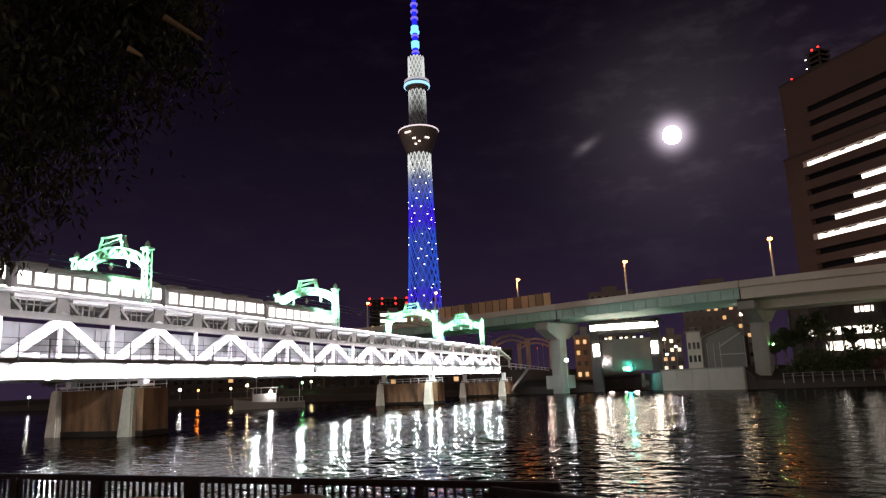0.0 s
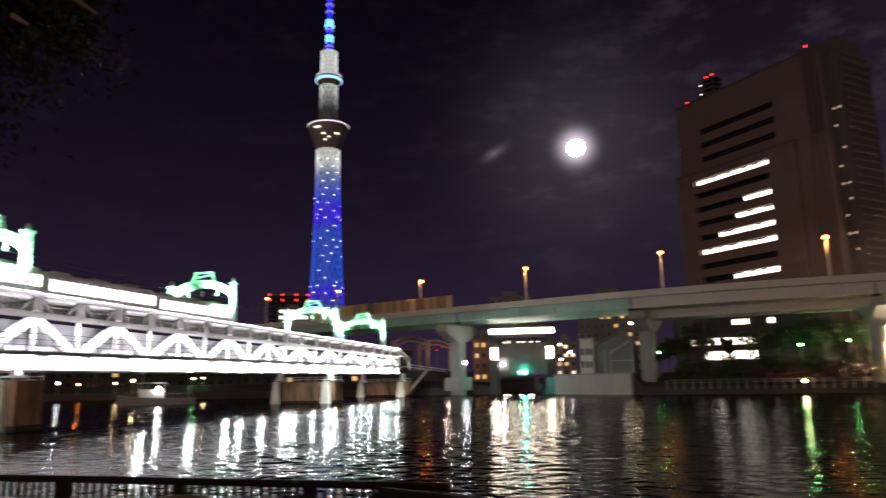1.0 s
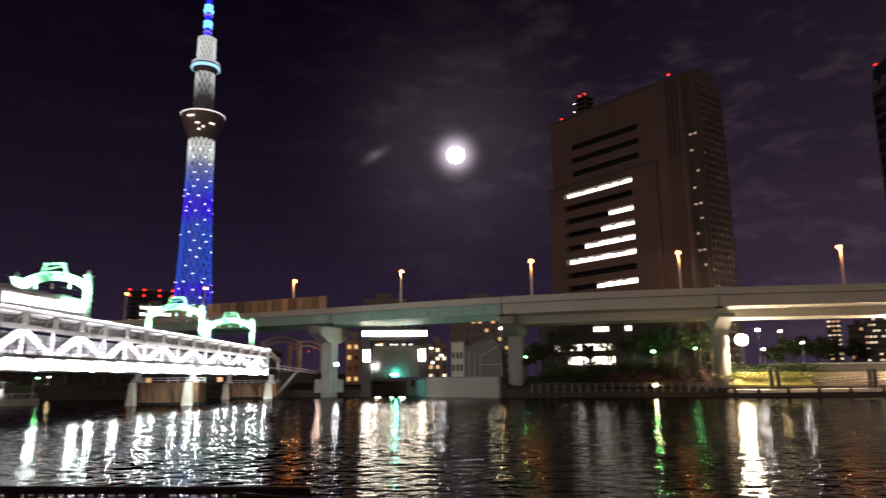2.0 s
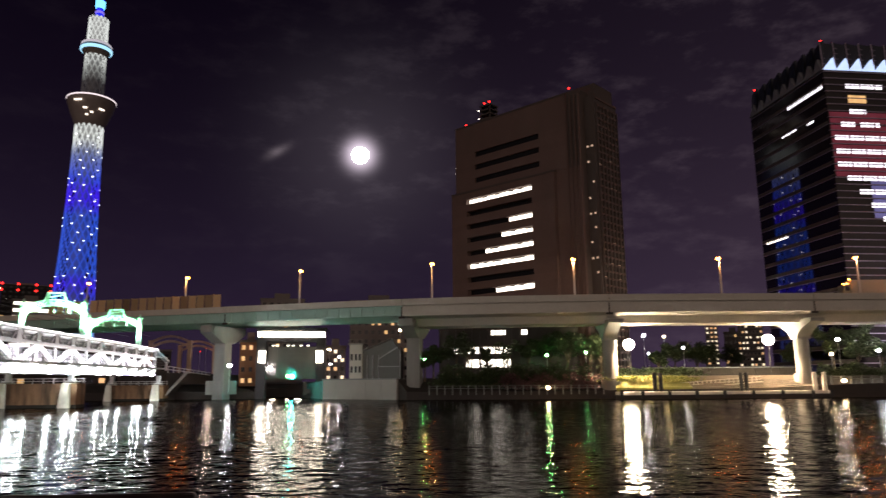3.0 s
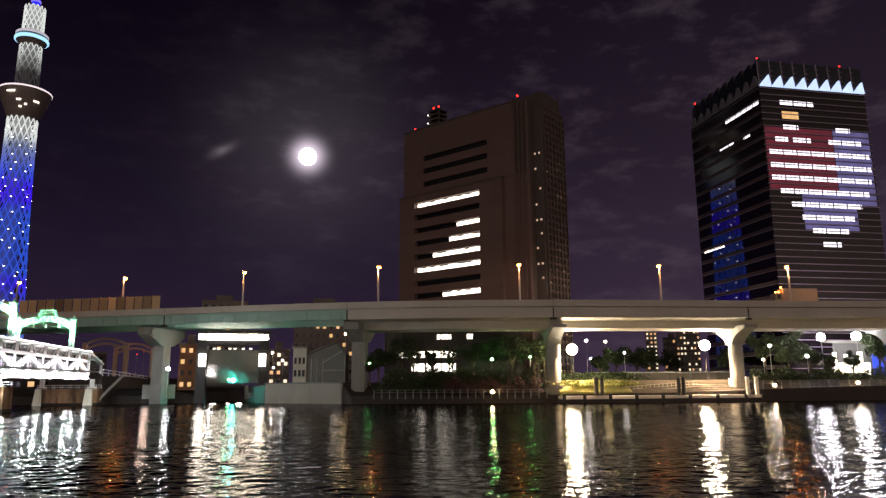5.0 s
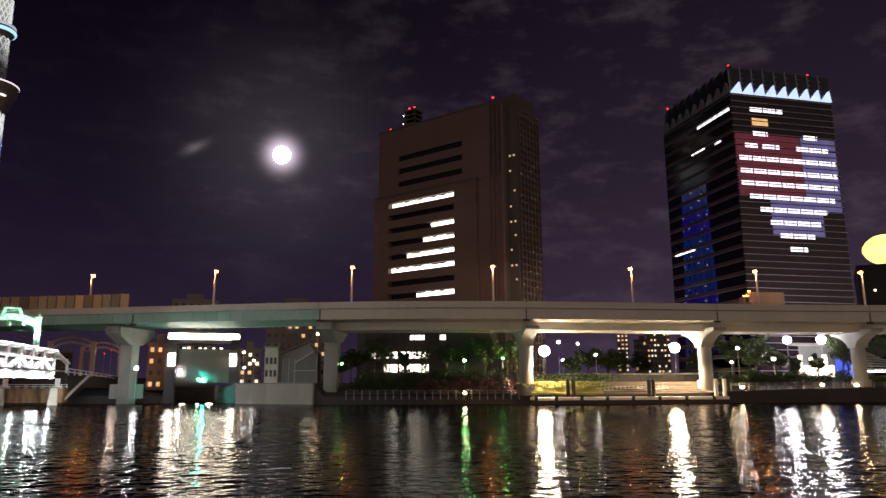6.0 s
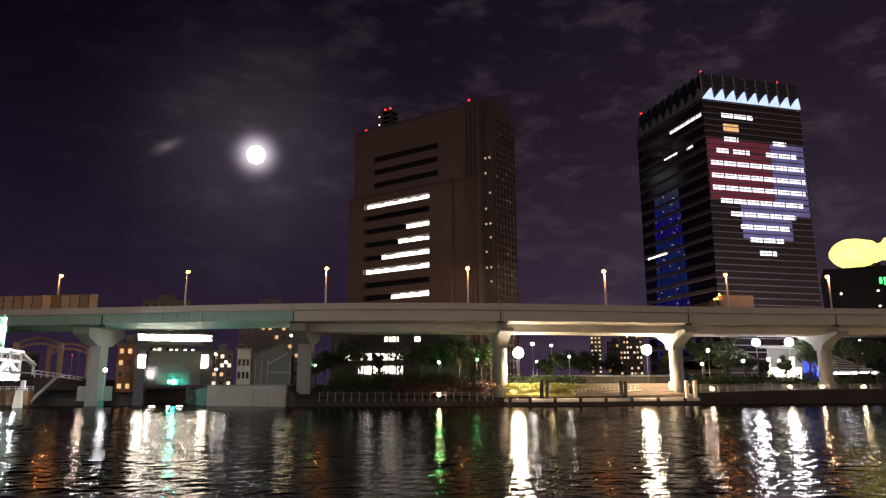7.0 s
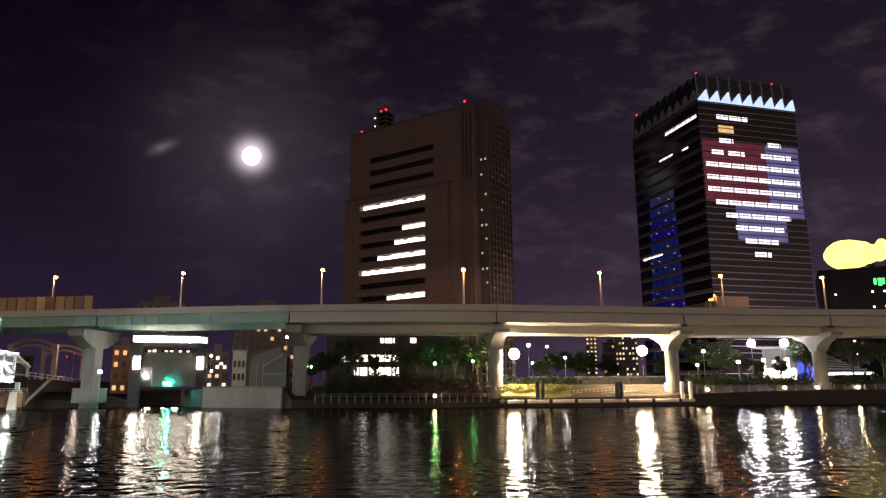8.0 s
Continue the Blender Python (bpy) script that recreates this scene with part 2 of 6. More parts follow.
def sweep(bm, path, profile):
    """A closed profile (depth, z) carried along a path of (point, outward normal)."""
    rows = [[bm.verts.new((p.x + n.x * d, p.y + n.y * d, z)) for d, z in profile] for p, n in path]
    k = len(profile)
    for a, b in zip(rows, rows[1:]):
        for i in range(k):
            j = (i + 1) % k
            bm.faces.new((a[i], b[i], b[j], a[j]))
    bm.faces.new(rows[0])
    bm.faces.new(rows[-1][::-1])
    bmesh.ops.recalc_face_normals(bm, faces=bm.faces)


# ================= the setting: river, banks =================
def via(az):
    """Front edge of the expressway at a bearing from the camera, fitted to its view, and the normal that points away
    from the river.
    """
    def at(d):
        a = radians(d)
        a2 = max(min(a, 1.23), -0.12)
        r = -21.25 * a2 ** 3 + 170.66 * a2 ** 2 - 174.35 * a2 + 196.0
        return Vector((r * math.sin(a), r * math.cos(a), 0))
    p = at(az)
    d = (at(az + 0.5) - at(az - 0.5)).normalized()
    return p, Vector((-d.y, d.x, 0))


QUAY = [(-900, 800, 2.2), (-420, 420, 2.2), (-200, 290, 2.2), (-90, 232, 2.0), (-35, 204, 2.0), (8, 190, 1.8), (30, 183, 1.8), (37, 181, 1.8),
        (38.5, 205, 2.5), (49.5, 200, 2.5), (50.5, 166, 4.4), (61, 146, 4.4), (62, 143, 1.7), (80, 130.5, 1.7), (98, 121, 1.7)]
for _a, _z in ((41.5, 1.9), (44, 1.9), (48, 2.0), (52, 2.1), (56, 2.6), (60, 3.0), (64, 3.2), (68, 3.3), (72, 3.4)):
    _p, _n = via(_a)
    QUAY.append((_p.x + _n.x * 4.5, _p.y + _n.y * 4.5, _z))
QUAY += [(290, 40, 3.5), (420, 0, 3.6), (900, -150, 3.6)]


def far_bank():
    """Quay wall, its coping and the land behind, one sheet to the horizon."""
    bm = bmesh.new()
    pts = [Vector(q) for q in QUAY]
    rows = []
    for i, p in enumerate(pts):
        a, b = pts[max(i - 1, 0)], pts[min(i + 1, len(pts) - 1)]
        d = (b - a)
        d.z = 0
        d.normalize()
        n = Vector((-d.y, d.x, 0))
        land = 4.6 if i > 9 else 3.6
        q, r = p + n * 0.5, p + n * 7
        far = Vector((p.x, p.y, 0)).normalized() * 4200
        back = p + n * 30
        rows.append([bm.verts.new(v) for v in ((p.x, p.y, -2), (p.x, p.y, p.z), (q.x, q.y, p.z), (r.x, r.y, max(land, p.z)), (back.x, back.y, max(land, p.z) + 0.2), (far.x, far.y, 6))])
    for a, b in zip(rows, rows[1:]):
        for k in range(5):
            f = bm.faces.new((a[k], a[k + 1], b[k + 1], b[k]))
            f.material_index = 0 if k < 2 else 1
    bmesh.ops.recalc_face_normals(bm, faces=bm.faces)
    part("ground", bm, [M_quay, M_soil], None, "dark embankment with a concrete quay wall along the river", category="ground", kind="structure")


far_bank()


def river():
    """One sheet of water to the horizon, a fan round the camera and finest in its view, with wind waves as real
    relief.
    """
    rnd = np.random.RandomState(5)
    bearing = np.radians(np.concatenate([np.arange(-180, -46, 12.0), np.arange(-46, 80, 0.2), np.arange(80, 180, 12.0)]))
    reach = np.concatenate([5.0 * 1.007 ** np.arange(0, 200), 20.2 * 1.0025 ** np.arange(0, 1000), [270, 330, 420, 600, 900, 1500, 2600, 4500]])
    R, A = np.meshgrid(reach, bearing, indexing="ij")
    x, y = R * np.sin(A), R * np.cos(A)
    z = np.zeros_like(x)
    patch = 1.0 + 0.30 * np.sin(x * 0.05 + 1.3) * np.sin(y * 0.08 + 0.4) + 0.2 * np.sin(0.11 * x - 0.13 * y)
    waves = 56
    kept = np.zeros_like(x)
    for k in range(waves):
        length = 0.32 * (1.8 / 0.32) ** (k / (waves - 1))
        way = radians(-22 + 90) + rnd.normal(0, 0.55)
        kx, ky = math.cos(way) * math.tau / length, math.sin(way) * math.tau / length
        fine = np.clip((length / (0.0030 * R) - 2.2) / 1.6, 0, 1)
        kept += fine ** 2 / waves
        z += fine * SLOPE * math.sqrt(2 / waves) * length / math.tau * np.sin(kx * x + ky * y + rnd.uniform(0, math.tau))
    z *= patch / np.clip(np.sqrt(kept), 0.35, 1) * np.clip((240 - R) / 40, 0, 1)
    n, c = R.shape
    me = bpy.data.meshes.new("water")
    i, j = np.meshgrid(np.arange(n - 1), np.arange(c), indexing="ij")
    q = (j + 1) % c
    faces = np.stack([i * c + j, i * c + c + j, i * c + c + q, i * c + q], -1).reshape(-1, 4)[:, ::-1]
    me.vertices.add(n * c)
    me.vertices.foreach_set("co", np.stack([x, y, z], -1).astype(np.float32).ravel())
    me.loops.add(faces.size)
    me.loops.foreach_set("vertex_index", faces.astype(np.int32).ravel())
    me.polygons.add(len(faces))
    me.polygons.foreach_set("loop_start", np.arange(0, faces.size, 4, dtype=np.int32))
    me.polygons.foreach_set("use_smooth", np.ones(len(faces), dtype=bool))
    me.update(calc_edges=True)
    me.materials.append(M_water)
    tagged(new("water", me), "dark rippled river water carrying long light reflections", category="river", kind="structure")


SLOPE = 0.064      # mean steepness of the wind waves
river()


# ================= expressway viaduct =================
viaduct = thing("expressway_viaduct", None, "elevated expressway of pale concrete and green steel girders on tall piers", "viaduct")
SEAM = 23.0


def path(a0, a1, step=1.0):
    n = max(2, int(abs(a1 - a0) / step) + 1)
    return [via(a0 + (a1 - a0) * i / (n - 1)) for i in range(n)]


PIERS = [(9.0, 2.3), (24.1, 2.7), (39.75, 3.7), (53.45, 4.6), (63.6, 4.6)]
SPANS = [(-8, 9.0), (9.0, SEAM), (SEAM, 39.9), (39.9, 54.6), (54.6, 64.6), (64.6, 82)]
for k, (a0, a1) in enumerate(SPANS):
    green = k < 2
    pth = path(a0 + 0.02, a1 - 0.02)
    bm = bmesh.new()
    sweep(bm, pth, [(0.15, 18.0), (0.15, 20.02), (0.62, 20.02), (0.62, 20.75), (17.6, 20.75), (17.6, 18.0), (14.5, 17.6), (13.2, 16.0), (4.8, 16.0), (3.5, 17.6)]
          if not green else [(0.2, 18.1), (0.2, 20.05), (0.55, 20.05), (0.55, 20.6), (17.6, 20.6), (17.6, 18.1), (17.2, 18.1), (17.2, 20.2), (0.6, 20.2), (0.6, 18.1)])
    part("girder", bm, M_girder_green if green else M_concrete, viaduct, "green painted steel girder" if green else "pale concrete girder")
    bm = bmesh.new()
    sweep(bm, pth, [(0.0, 20.36), (0.0, 21.62), (-0.05, 21.62), (-0.05, 21.76), (0.32, 21.76), (0.32, 20.82), (0.58, 20.82), (0.58, 20.36)])
    part("parapet", bm, M_concrete, viaduct)
    bm = bmesh.new()
    sweep(bm, pth, [(17.4, 20.8), (17.4, 21.8), (17.7, 21.8), (17.7, 20.8)])
    part("parapet", bm, M_concrete, viaduct)
    bm = bmesh.new()
    sweep(bm, pth, [(0.4, 20.76), (0.4, 20.8), (17.3, 20.8), (17.3, 20.76)])
    part("roadway", bm, M_asphalt, viaduct)
    if green:
        # inner girders and cross bracing seen from below
        for d in (2.6, 5.0, 7.4, 9.8, 12.2, 14.6):
            bm = bmesh.new()
            sweep(bm, pth, [(d - 0.35, 18.15), (d - 0.35, 18.25), (d, 18.25), (d, 20.15), (d + 0.1, 20.15), (d + 0.1, 18.25), (d + 0.45, 18.25), (d + 0.45, 18.15)])
            part("inner_girder", bm, M_girder_green, viaduct)
        # vertical stiffeners on the outer girder
        me = None
        n = int((a1 - a0) * 1.1)
        for i in range(n):
            p, nn = via(a0 + (i + 0.5) * (a1 - a0) / n)
            if me is None:
                bm = bmesh.new()
                box(bm, -0.06, 0.06, 0.02, 0.19, 18.15, 20.0)
                me = mesh_of("stiffener", bm, M_girder_green)
            piece("stiffener", me, viaduct, Matrix.Translation(p) @ Matrix.Rotation(math.atan2(-nn.x, nn.y), 4, "Z"))

# expansion joints at the piers: dark gaps with a hanging drain box
for a in (9.0, SEAM, 39.9, 54.6, 64.6):
    p, n = via(a)
    bm = bmesh.new()
    m = Matrix.Translation(p) @ Matrix.Rotation(math.atan2(-n.x, n.y), 4, "Z")
    box(bm, -0.7, 0.7, 0.05, 0.5, 17.55, 17.95, m)
    box(bm, -0.12, 0.12, 0.06, 0.2, 17.9, 20.0, m)
    part("joint_box", bm, M_quay, viaduct, "dark joint box")

for k, (az, base) in enumerate(PIERS):
    # column eight metres in from the front edge
    a = az
    for _ in range(12):
        p, n = via(a)
        c = p + n * 8
        a += az - math.degrees(math.atan2(c.x, c.y))
    p, n = via(a)
    m = Matrix.Translation(p) @ Matrix.Rotation(math.atan2(-n.x, n.y), 4, "Z")
    bm = bmesh.new()
    if k in (0, 1):
        # flat slab-like column under a tapered cross beam
        w = 1.5
        box(bm, -w, w, 6.6, 9.4, base - 2.5, 15.2, m)
        if k == 0:
            box(bm, -2.5, 2.5, 5.2, 10.8, 1.2, 4.5, m)
        hexa(bm, [m @ Vector(q) for q in ((-1.6, 5.5, 13.6), (1.6, 5.5, 13.6), (1.6, 10.5, 13.6), (-1.6, 10.5, 13.6), (-1.6, 0.8, 16.0), (1.6, 0.8, 16.0), (1.6, 15.2, 16.0), (-1.6, 15.2, 16.0))])
        box(bm, -1.6, 1.6, 0.8, 15.2, 16.0, 17.6, m)
        rod(bm, m @ Vector((-1.9, 2.1, 16.6)), m @ Vector((1.9, 2.1, 16.6)), 0.95, n=14)
    else:
        r = 1.55
        prof = [(r * 1.35, base - 3.5), (r * 1.35, base + 0.5), (r, base + 0.5), (r, 12.5)]
        lathe(bm, prof, 20, m @ Matrix.Translation((0, 8, 0)))
        steps = 7
        for i in range(steps):
            f0, f1 = i / steps, (i + 1) / steps
            h0, h1 = 12.5 + 3.4 * f0, 12.5 + 3.4 * f1
            l0, l1 = 1.5 + 6.2 * f0 ** 2.2, 1.5 + 6.2 * f1 ** 2.2
            hexa(bm, [m @ Vector(q) for q in ((-1.5, 8 - l0, h0), (1.5, 8 - l0, h0), (1.5, 8 + l0, h0), (-1.5, 8 + l0, h0), (-1.5, 8 - l1, h1), (1.5, 8 - l1, h1), (1.5, 8 + l1, h1), (-1.5, 8 + l1, h1))])
        box(bm, -1.5, 1.5, 0.3, 15.7, 15.9, 16.6, m)
        for d in (5, 8, 11):
            box(bm, -0.8, 0.8, d - 0.6, d + 0.6, 16.6, 17.7, m)
    part("pier", bm, M_pier, viaduct, "pale concrete pier with a flared head")

# sound panels on the green stretch
bm = bmesh.new()
box(bm, -0.98, 0.98, -0.08, 0.08, 0, 3.1)
box(bm, -1.02, -0.94, -0.14, 0.14, 0, 3.25)
panel_mesh = mesh_of("sound_panel", bm, M_timber)
a = -3.0
while a < 8.9:
    p, n = via(a)
    piece("sound_panel", panel_mesh, viaduct, Matrix.Translation((p.x + n.x * 0.14, p.y + n.y * 0.14, 21.7)) @ Matrix.Rotation(math.atan2(-n.x, n.y), 4, "Z"))
    a += math.degrees(2.1 / (via(a)[0].length * 1.12))


def street_lamp():
    lamp = thing("street_lamp", None, "tall expressway street lamp with a glowing orange head", "street lamp", "lamps along the expressway")
    bm = bmesh.new()
    rod(bm, (0, 0, 0), (0, 0, 7.9), 0.24, 0.16, 10)
    rod(bm, (0, 0, 0), (0, 0, 0.5), 0.24, 0.22, 10)
    for i in range(5):
        f0, f1 = i / 5, (i + 1) / 5
        rod(bm, (0, 0.5 * f0, 7.9 + 0.45 * math.sin(f0 * 1.57)), (0, 0.5 * f1, 7.9 + 0.45 * math.sin(f1 * 1.57)), 0.08, 0.08, 6)
    part("pole", bm, M_steel_grey, lamp)
    bm = bmesh.new()
    box(bm, -0.3, 0.3, -0.15, 0.95, 8.36, 8.55)
    head = part("head", bm, M_steel_grey, lamp)
    bm = bmesh.new()
    ball(bm, (0, 0.35, 8.15), 0.44, 10, 0.7)
    part("lens", bm, M_lamp_warm, head, "glowing orange lens")
    return lamp


base_lamp = None
for az in (-6.5, -0.9, 5.94, 14.65, 25.49, 37.25, 48.44, 57.61, 64.46, 70.3):
    p, n = via(az)
    m = Matrix.Translation((p.x + n.x * 0.45, p.y + n.y * 0.45, 21.2)) @ Matrix.Rotation(math.atan2(-n.x, n.y), 4, "Z")
    if base_lamp is None:
        base_lamp = street_lamp()
        base_lamp.matrix_basis = m
    else:
        copy_thing(base_lamp, m)
    if az > 0:
        point("street_lamp_light", m @ Vector((-0.35, -0.55, 7.4)), 1300, (1.0, 0.42, 0.13), 0.1)


# ================= railway bridge =================
BR = Matrix.Translation((-30.5, 74, 0)) @ Matrix.Rotation(radians(-23.5), 4, "Z")
bridge = thing("railway_bridge", BR, "white floodlit steel truss railway bridge with a side walkway", "bridge")
BAY = 5.7
B0, B1 = -68.4, 108.3


# drop of the upper works along the bridge, shaped to fit the camera's view
def top(s):
    return -0.0145 * (s + 5)


def bridge_parts():
    n = int(round((B1 - B0) / BAY))
    for i in range(n):
        s0, s1 = B0 + i * BAY, B0 + (i + 1) * BAY
        d0, d1 = top(s0), top(s1)
        mid = (s0 + s1) / 2
        # lower plate girder with flanges and stiffeners
        bm = bmesh.new()
        box(bm, -0.12, 0.0, s0, s1 - 0.02, 5.95, 7.0)
        box(bm, -0.4, 0.25, s0, s1, 5.75, 5.95)
        box(bm, -0.4, 0.25, s0, s1, 7.0, 7.12)
        for q in (0.15, 0.5, 0.85):
            y = s0 + q * BAY
            box(bm, 0.0, 0.2, y - 0.05, y + 0.05, 5.95, 7.0)
        part("plate_girder", bm, M_steel, bridge)
        bm = bmesh.new()
        box(bm, -10.9, -10.78, s0, s1, 5.95, 7.0)
        box(bm, -11.2, -10.5, s0, s1, 5.75, 5.95)
        box(bm, -10.5, -0.4, s0 + 0.1, s0 + 0.6, 6.0, 6.9)
        part("cross_beam", bm, M_steel, bridge)
        # walkway slab and bracket
        bm = bmesh.new()
        box(bm, 0.3, 2.3, s0 + 0.06, s1 - 0.06, 7.22, 7.42)
        box(bm, 2.18, 2.3, s0 + 0.06, s1 - 0.06, 7.05, 7.22)
        hexa(bm, [(0.1, s0 - 0.1, 6.1), (0.3, s0 - 0.1, 6.1), (0.3, s0 + 0.1, 6.1), (0.1, s0 + 0.1, 6.1), (0.1, s0 - 0.1, 7.2), (2.1, s0 - 0.1, 7.2), (2.1, s0 + 0.1, 7.2), (0.1, s0 + 0.1, 7.2)])
        part("walkway_slab", bm, M_slab, bridge, "grey walkway slab")
        # walkway fence
        bm = bmesh.new()
        for y in (s0 + 0.05, s0 + BAY / 2):
            box(bm, 2.12, 2.2, y, y + 0.09, 7.42, 9.1)
        for z in (9.05, 8.5, 7.95):
            box(bm, 2.13, 2.19, s0, s1, z, z + 0.06)
        part("walkway_fence", bm, M_dark_steel, bridge, "dark walkway fence")
        # warren diagonal, alternating, on both sides
        for x in (-0.35, -10.6):
            bm = bmesh.new()
            a, b = ((x, s0, 7.1), (x, s1, 11.0 + d1)) if i % 2 else ((x, s0, 11.0 + d0), (x, s1, 7.1))
            beam(bm, a, b, 0.5, 0.85)
            if x > -1:
                beam(bm, (x, s0, 7.1), (x, s0, 11 + d0), 0.3, 0.3)
                # rounded gusset plates at the ends
                for q in (a, b):
                    rod(bm, (x - 0.28, q[1], q[2]), (x + 0.29, q[1], q[2]), 0.75, 0.75, 12)
            part("diagonal", bm, M_steel, bridge)
        # inner plating behind the truss that catches the light
        bm = bmesh.new()
        hexa(bm, [(-1.9, s0, 7.3), (-1.8, s0, 7.3), (-1.8, s1 - 0.03, 7.3), (-1.9, s1 - 0.03, 7.3), (-1.9, s0, 10.7 + d0), (-1.8, s0, 10.7 + d0), (-1.8, s1 - 0.03, 10.7 + d1), (-1.9, s1 - 0.03, 10.7 + d1)])
        for q in (0.12, 0.5, 0.88):
            y = s0 + q * BAY
            box(bm, -1.8, -1.72, y - 0.06, y + 0.06, 7.3, 10.4 + d0)
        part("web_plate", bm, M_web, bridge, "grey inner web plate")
        # middle chord
        bm = bmesh.new()
        hexa(bm, [(-0.6, s0, 10.9 + d0), (0.0, s0, 10.9 + d0), (0.0, s1, 10.9 + d1), (-0.6, s1, 10.9 + d1), (-0.6, s0, 11.5 + d0), (0.0, s0, 11.5 + d0), (0.0, s1, 11.5 + d1), (-0.6, s1, 11.5 + d1)])
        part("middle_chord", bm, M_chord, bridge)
        # upper posts with flaring knees, slatted gaps behind
        bm = bmesh.new()
        hexa(bm, [(-0.5, s0 - 0.75, 11.5 + d0), (-0.1, s0 - 0.75, 11.5 + d0), (-0.1, s0 + 0.75, 11.5 + d0), (-0.5, s0 + 0.75, 11.5 + d0), (-0.5, s0 - 0.55, 13.0 + d0), (-0.1, s0 - 0.55, 13.0 + d0), (-0.1, s0 + 0.55, 13.0 + d0), (-0.5, s0 + 0.55, 13.0 + d0)])
        beam(bm, (-0.25, s0 - 0.75, 12.6 + d0), (-0.25, s0 - 1.75, 11.55 + d0), 0.25, 0.25)
        beam(bm, (-0.25, s0 + 0.75, 12.6 + d0), (-0.25, s0 + 1.75, 11.55 + d0), 0.25, 0.25)
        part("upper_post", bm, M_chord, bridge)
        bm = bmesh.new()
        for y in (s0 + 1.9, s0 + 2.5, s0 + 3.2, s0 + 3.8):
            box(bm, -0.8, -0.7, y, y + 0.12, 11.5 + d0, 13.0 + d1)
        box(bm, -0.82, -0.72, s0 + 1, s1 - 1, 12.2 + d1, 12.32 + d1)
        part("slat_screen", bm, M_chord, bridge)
        bm = bmesh.new()
        hexa(bm, [(-0.3, s0 + 0.9, 12.72 + d1), (0.0, s0 + 0.9, 12.72 + d1), (0.0, s1 - 0.9, 12.72 + d1), (-0.3, s1 - 0.9, 12.72 + d1), (-0.3, s0 + 0.9, 13.0 + d1), (0.0, s0 + 0.9, 13.0 + d1), (0.0, s1 - 0.9, 13.0 + d1), (-0.3, s1 - 0.9, 13.0 + d1)])
        part("fascia_strip", bm, M_steel, bridge)
        # cornice with a bright edge; it sinks along the bridge to fit the camera's view
        e0, e1 = (d0, d1)
        bm = bmesh.new()
        hexa(bm, [(-0.7, s0, 13.0 + e0), (0.55, s0, 13.0 + e0), (0.55, s1, 13.0 + e1), (-0.7, s1, 13.0 + e1), (-0.7, s0, 13.3 + e0), (0.55, s0, 13.3 + e0), (0.55, s1, 13.3 + e1), (-0.7, s1, 13.3 + e1)])
        part("cornice", bm, M_steel, bridge)
        bm = bmesh.new()
        box(bm, 0.42, 0.5, s0 + 0.2, s1 - 0.2, 13.32 + d1, 13.40 + d1)
        part("led_tube", bm, M_led_white, bridge, "glowing white light tube")
        bm = bmesh.new()
        box(bm, -10.6, -0.7, s0, s1, 12.6 + d1, 12.85 + d1)
        part("track_deck", bm, M_steel_grey, bridge)
    # round lamps below the walkway edge, in most bays, added for streaks on the water
    bm = bmesh.new()
    ball(bm, (0, 0, 0), 0.24, 10)
    me = mesh_of("streak_lamp", bm, M_streak_lamp)
    for i in range(n):
        if i < n * 0.5 and (i * 7 + i * i) % 5 in (0, 3):
            continue
        tagged(piece("streak_lamp", me, bridge, Matrix.Translation((0.45, B0 + (i + 0.5 + 0.25 * math.sin(i * 2.3)) * BAY, 5.9))), "glowing white lamp added for streaks on the water")
    # sloping end of the parapet
    d = top(B1)
    bm = bmesh.new()
    hexa(bm, [(-0.6, B1, 12.7 + d), (0.4, B1, 12.7 + d), (0.4, B1 + 8, 10.6 + d), (-0.6, B1 + 8, 10.6 + d), (-0.6, B1, 13.2 + d), (0.4, B1, 13.2 + d), (0.4, B1 + 8, 11.0 + d), (-0.6, B1 + 8, 11.0 + d)])
    beam(bm, (-0.2, B1 + 8, 11 + d), (-0.2, B1 + 8, 7), 0.4)
    beam(bm, (-0.2, B1, 13 + d), (-0.2, B1, 7), 0.5)
    beam(bm, (-0.2, B1, 10), (-0.2, B1 + 8, 10), 0.3)
    part("end_rail", bm, M_steel, bridge)


# slab, chord and web plate are set darker than the bridge's white steel
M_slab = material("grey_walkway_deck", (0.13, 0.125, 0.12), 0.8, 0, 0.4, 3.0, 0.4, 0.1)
M_chord = material("dark_grey_chord", (0.20, 0.195, 0.185), 0.6, 0, 0.3, 1.5, 0.45, 0.08, 0.6)
M_web = material("grey_web_plate", (0.16, 0.16, 0.17), 0.6, 0, 0.35, 1.2, 0.45, 0.1, 0.5)
M_streak_lamp = glow("streak_lamp_glass", (0.80, 1.0, 0.98), 420)
bridge_parts()

# light from the bridge's own fittings: under the cornice, and under the walkway
for i in range(9):
    s = B0 + 10 + i * 19.5
    area("bridge_light", look(BR @ Vector((1.5, s, 10.9 + top(s))), BR @ Vector((-0.9, s, 8.0))), 18.6, 0.3, 1000, (0.93, 0.96, 1.0), 120)
    area("bridge_light", look(BR @ Vector((2.3, s, 11.0 + top(s))), BR @ Vector((-0.3, s, 12.6 + top(s)))), 18.6, 0.2, 230, (0.95, 0.97, 1.0), 140)
    area("bridge_light", look(BR @ Vector((2.1, s, 6.5)), BR @ Vector((0.0, s, 6.6))), 18.6, 0.2, 5200, (0.95, 0.97, 1.0), 62)


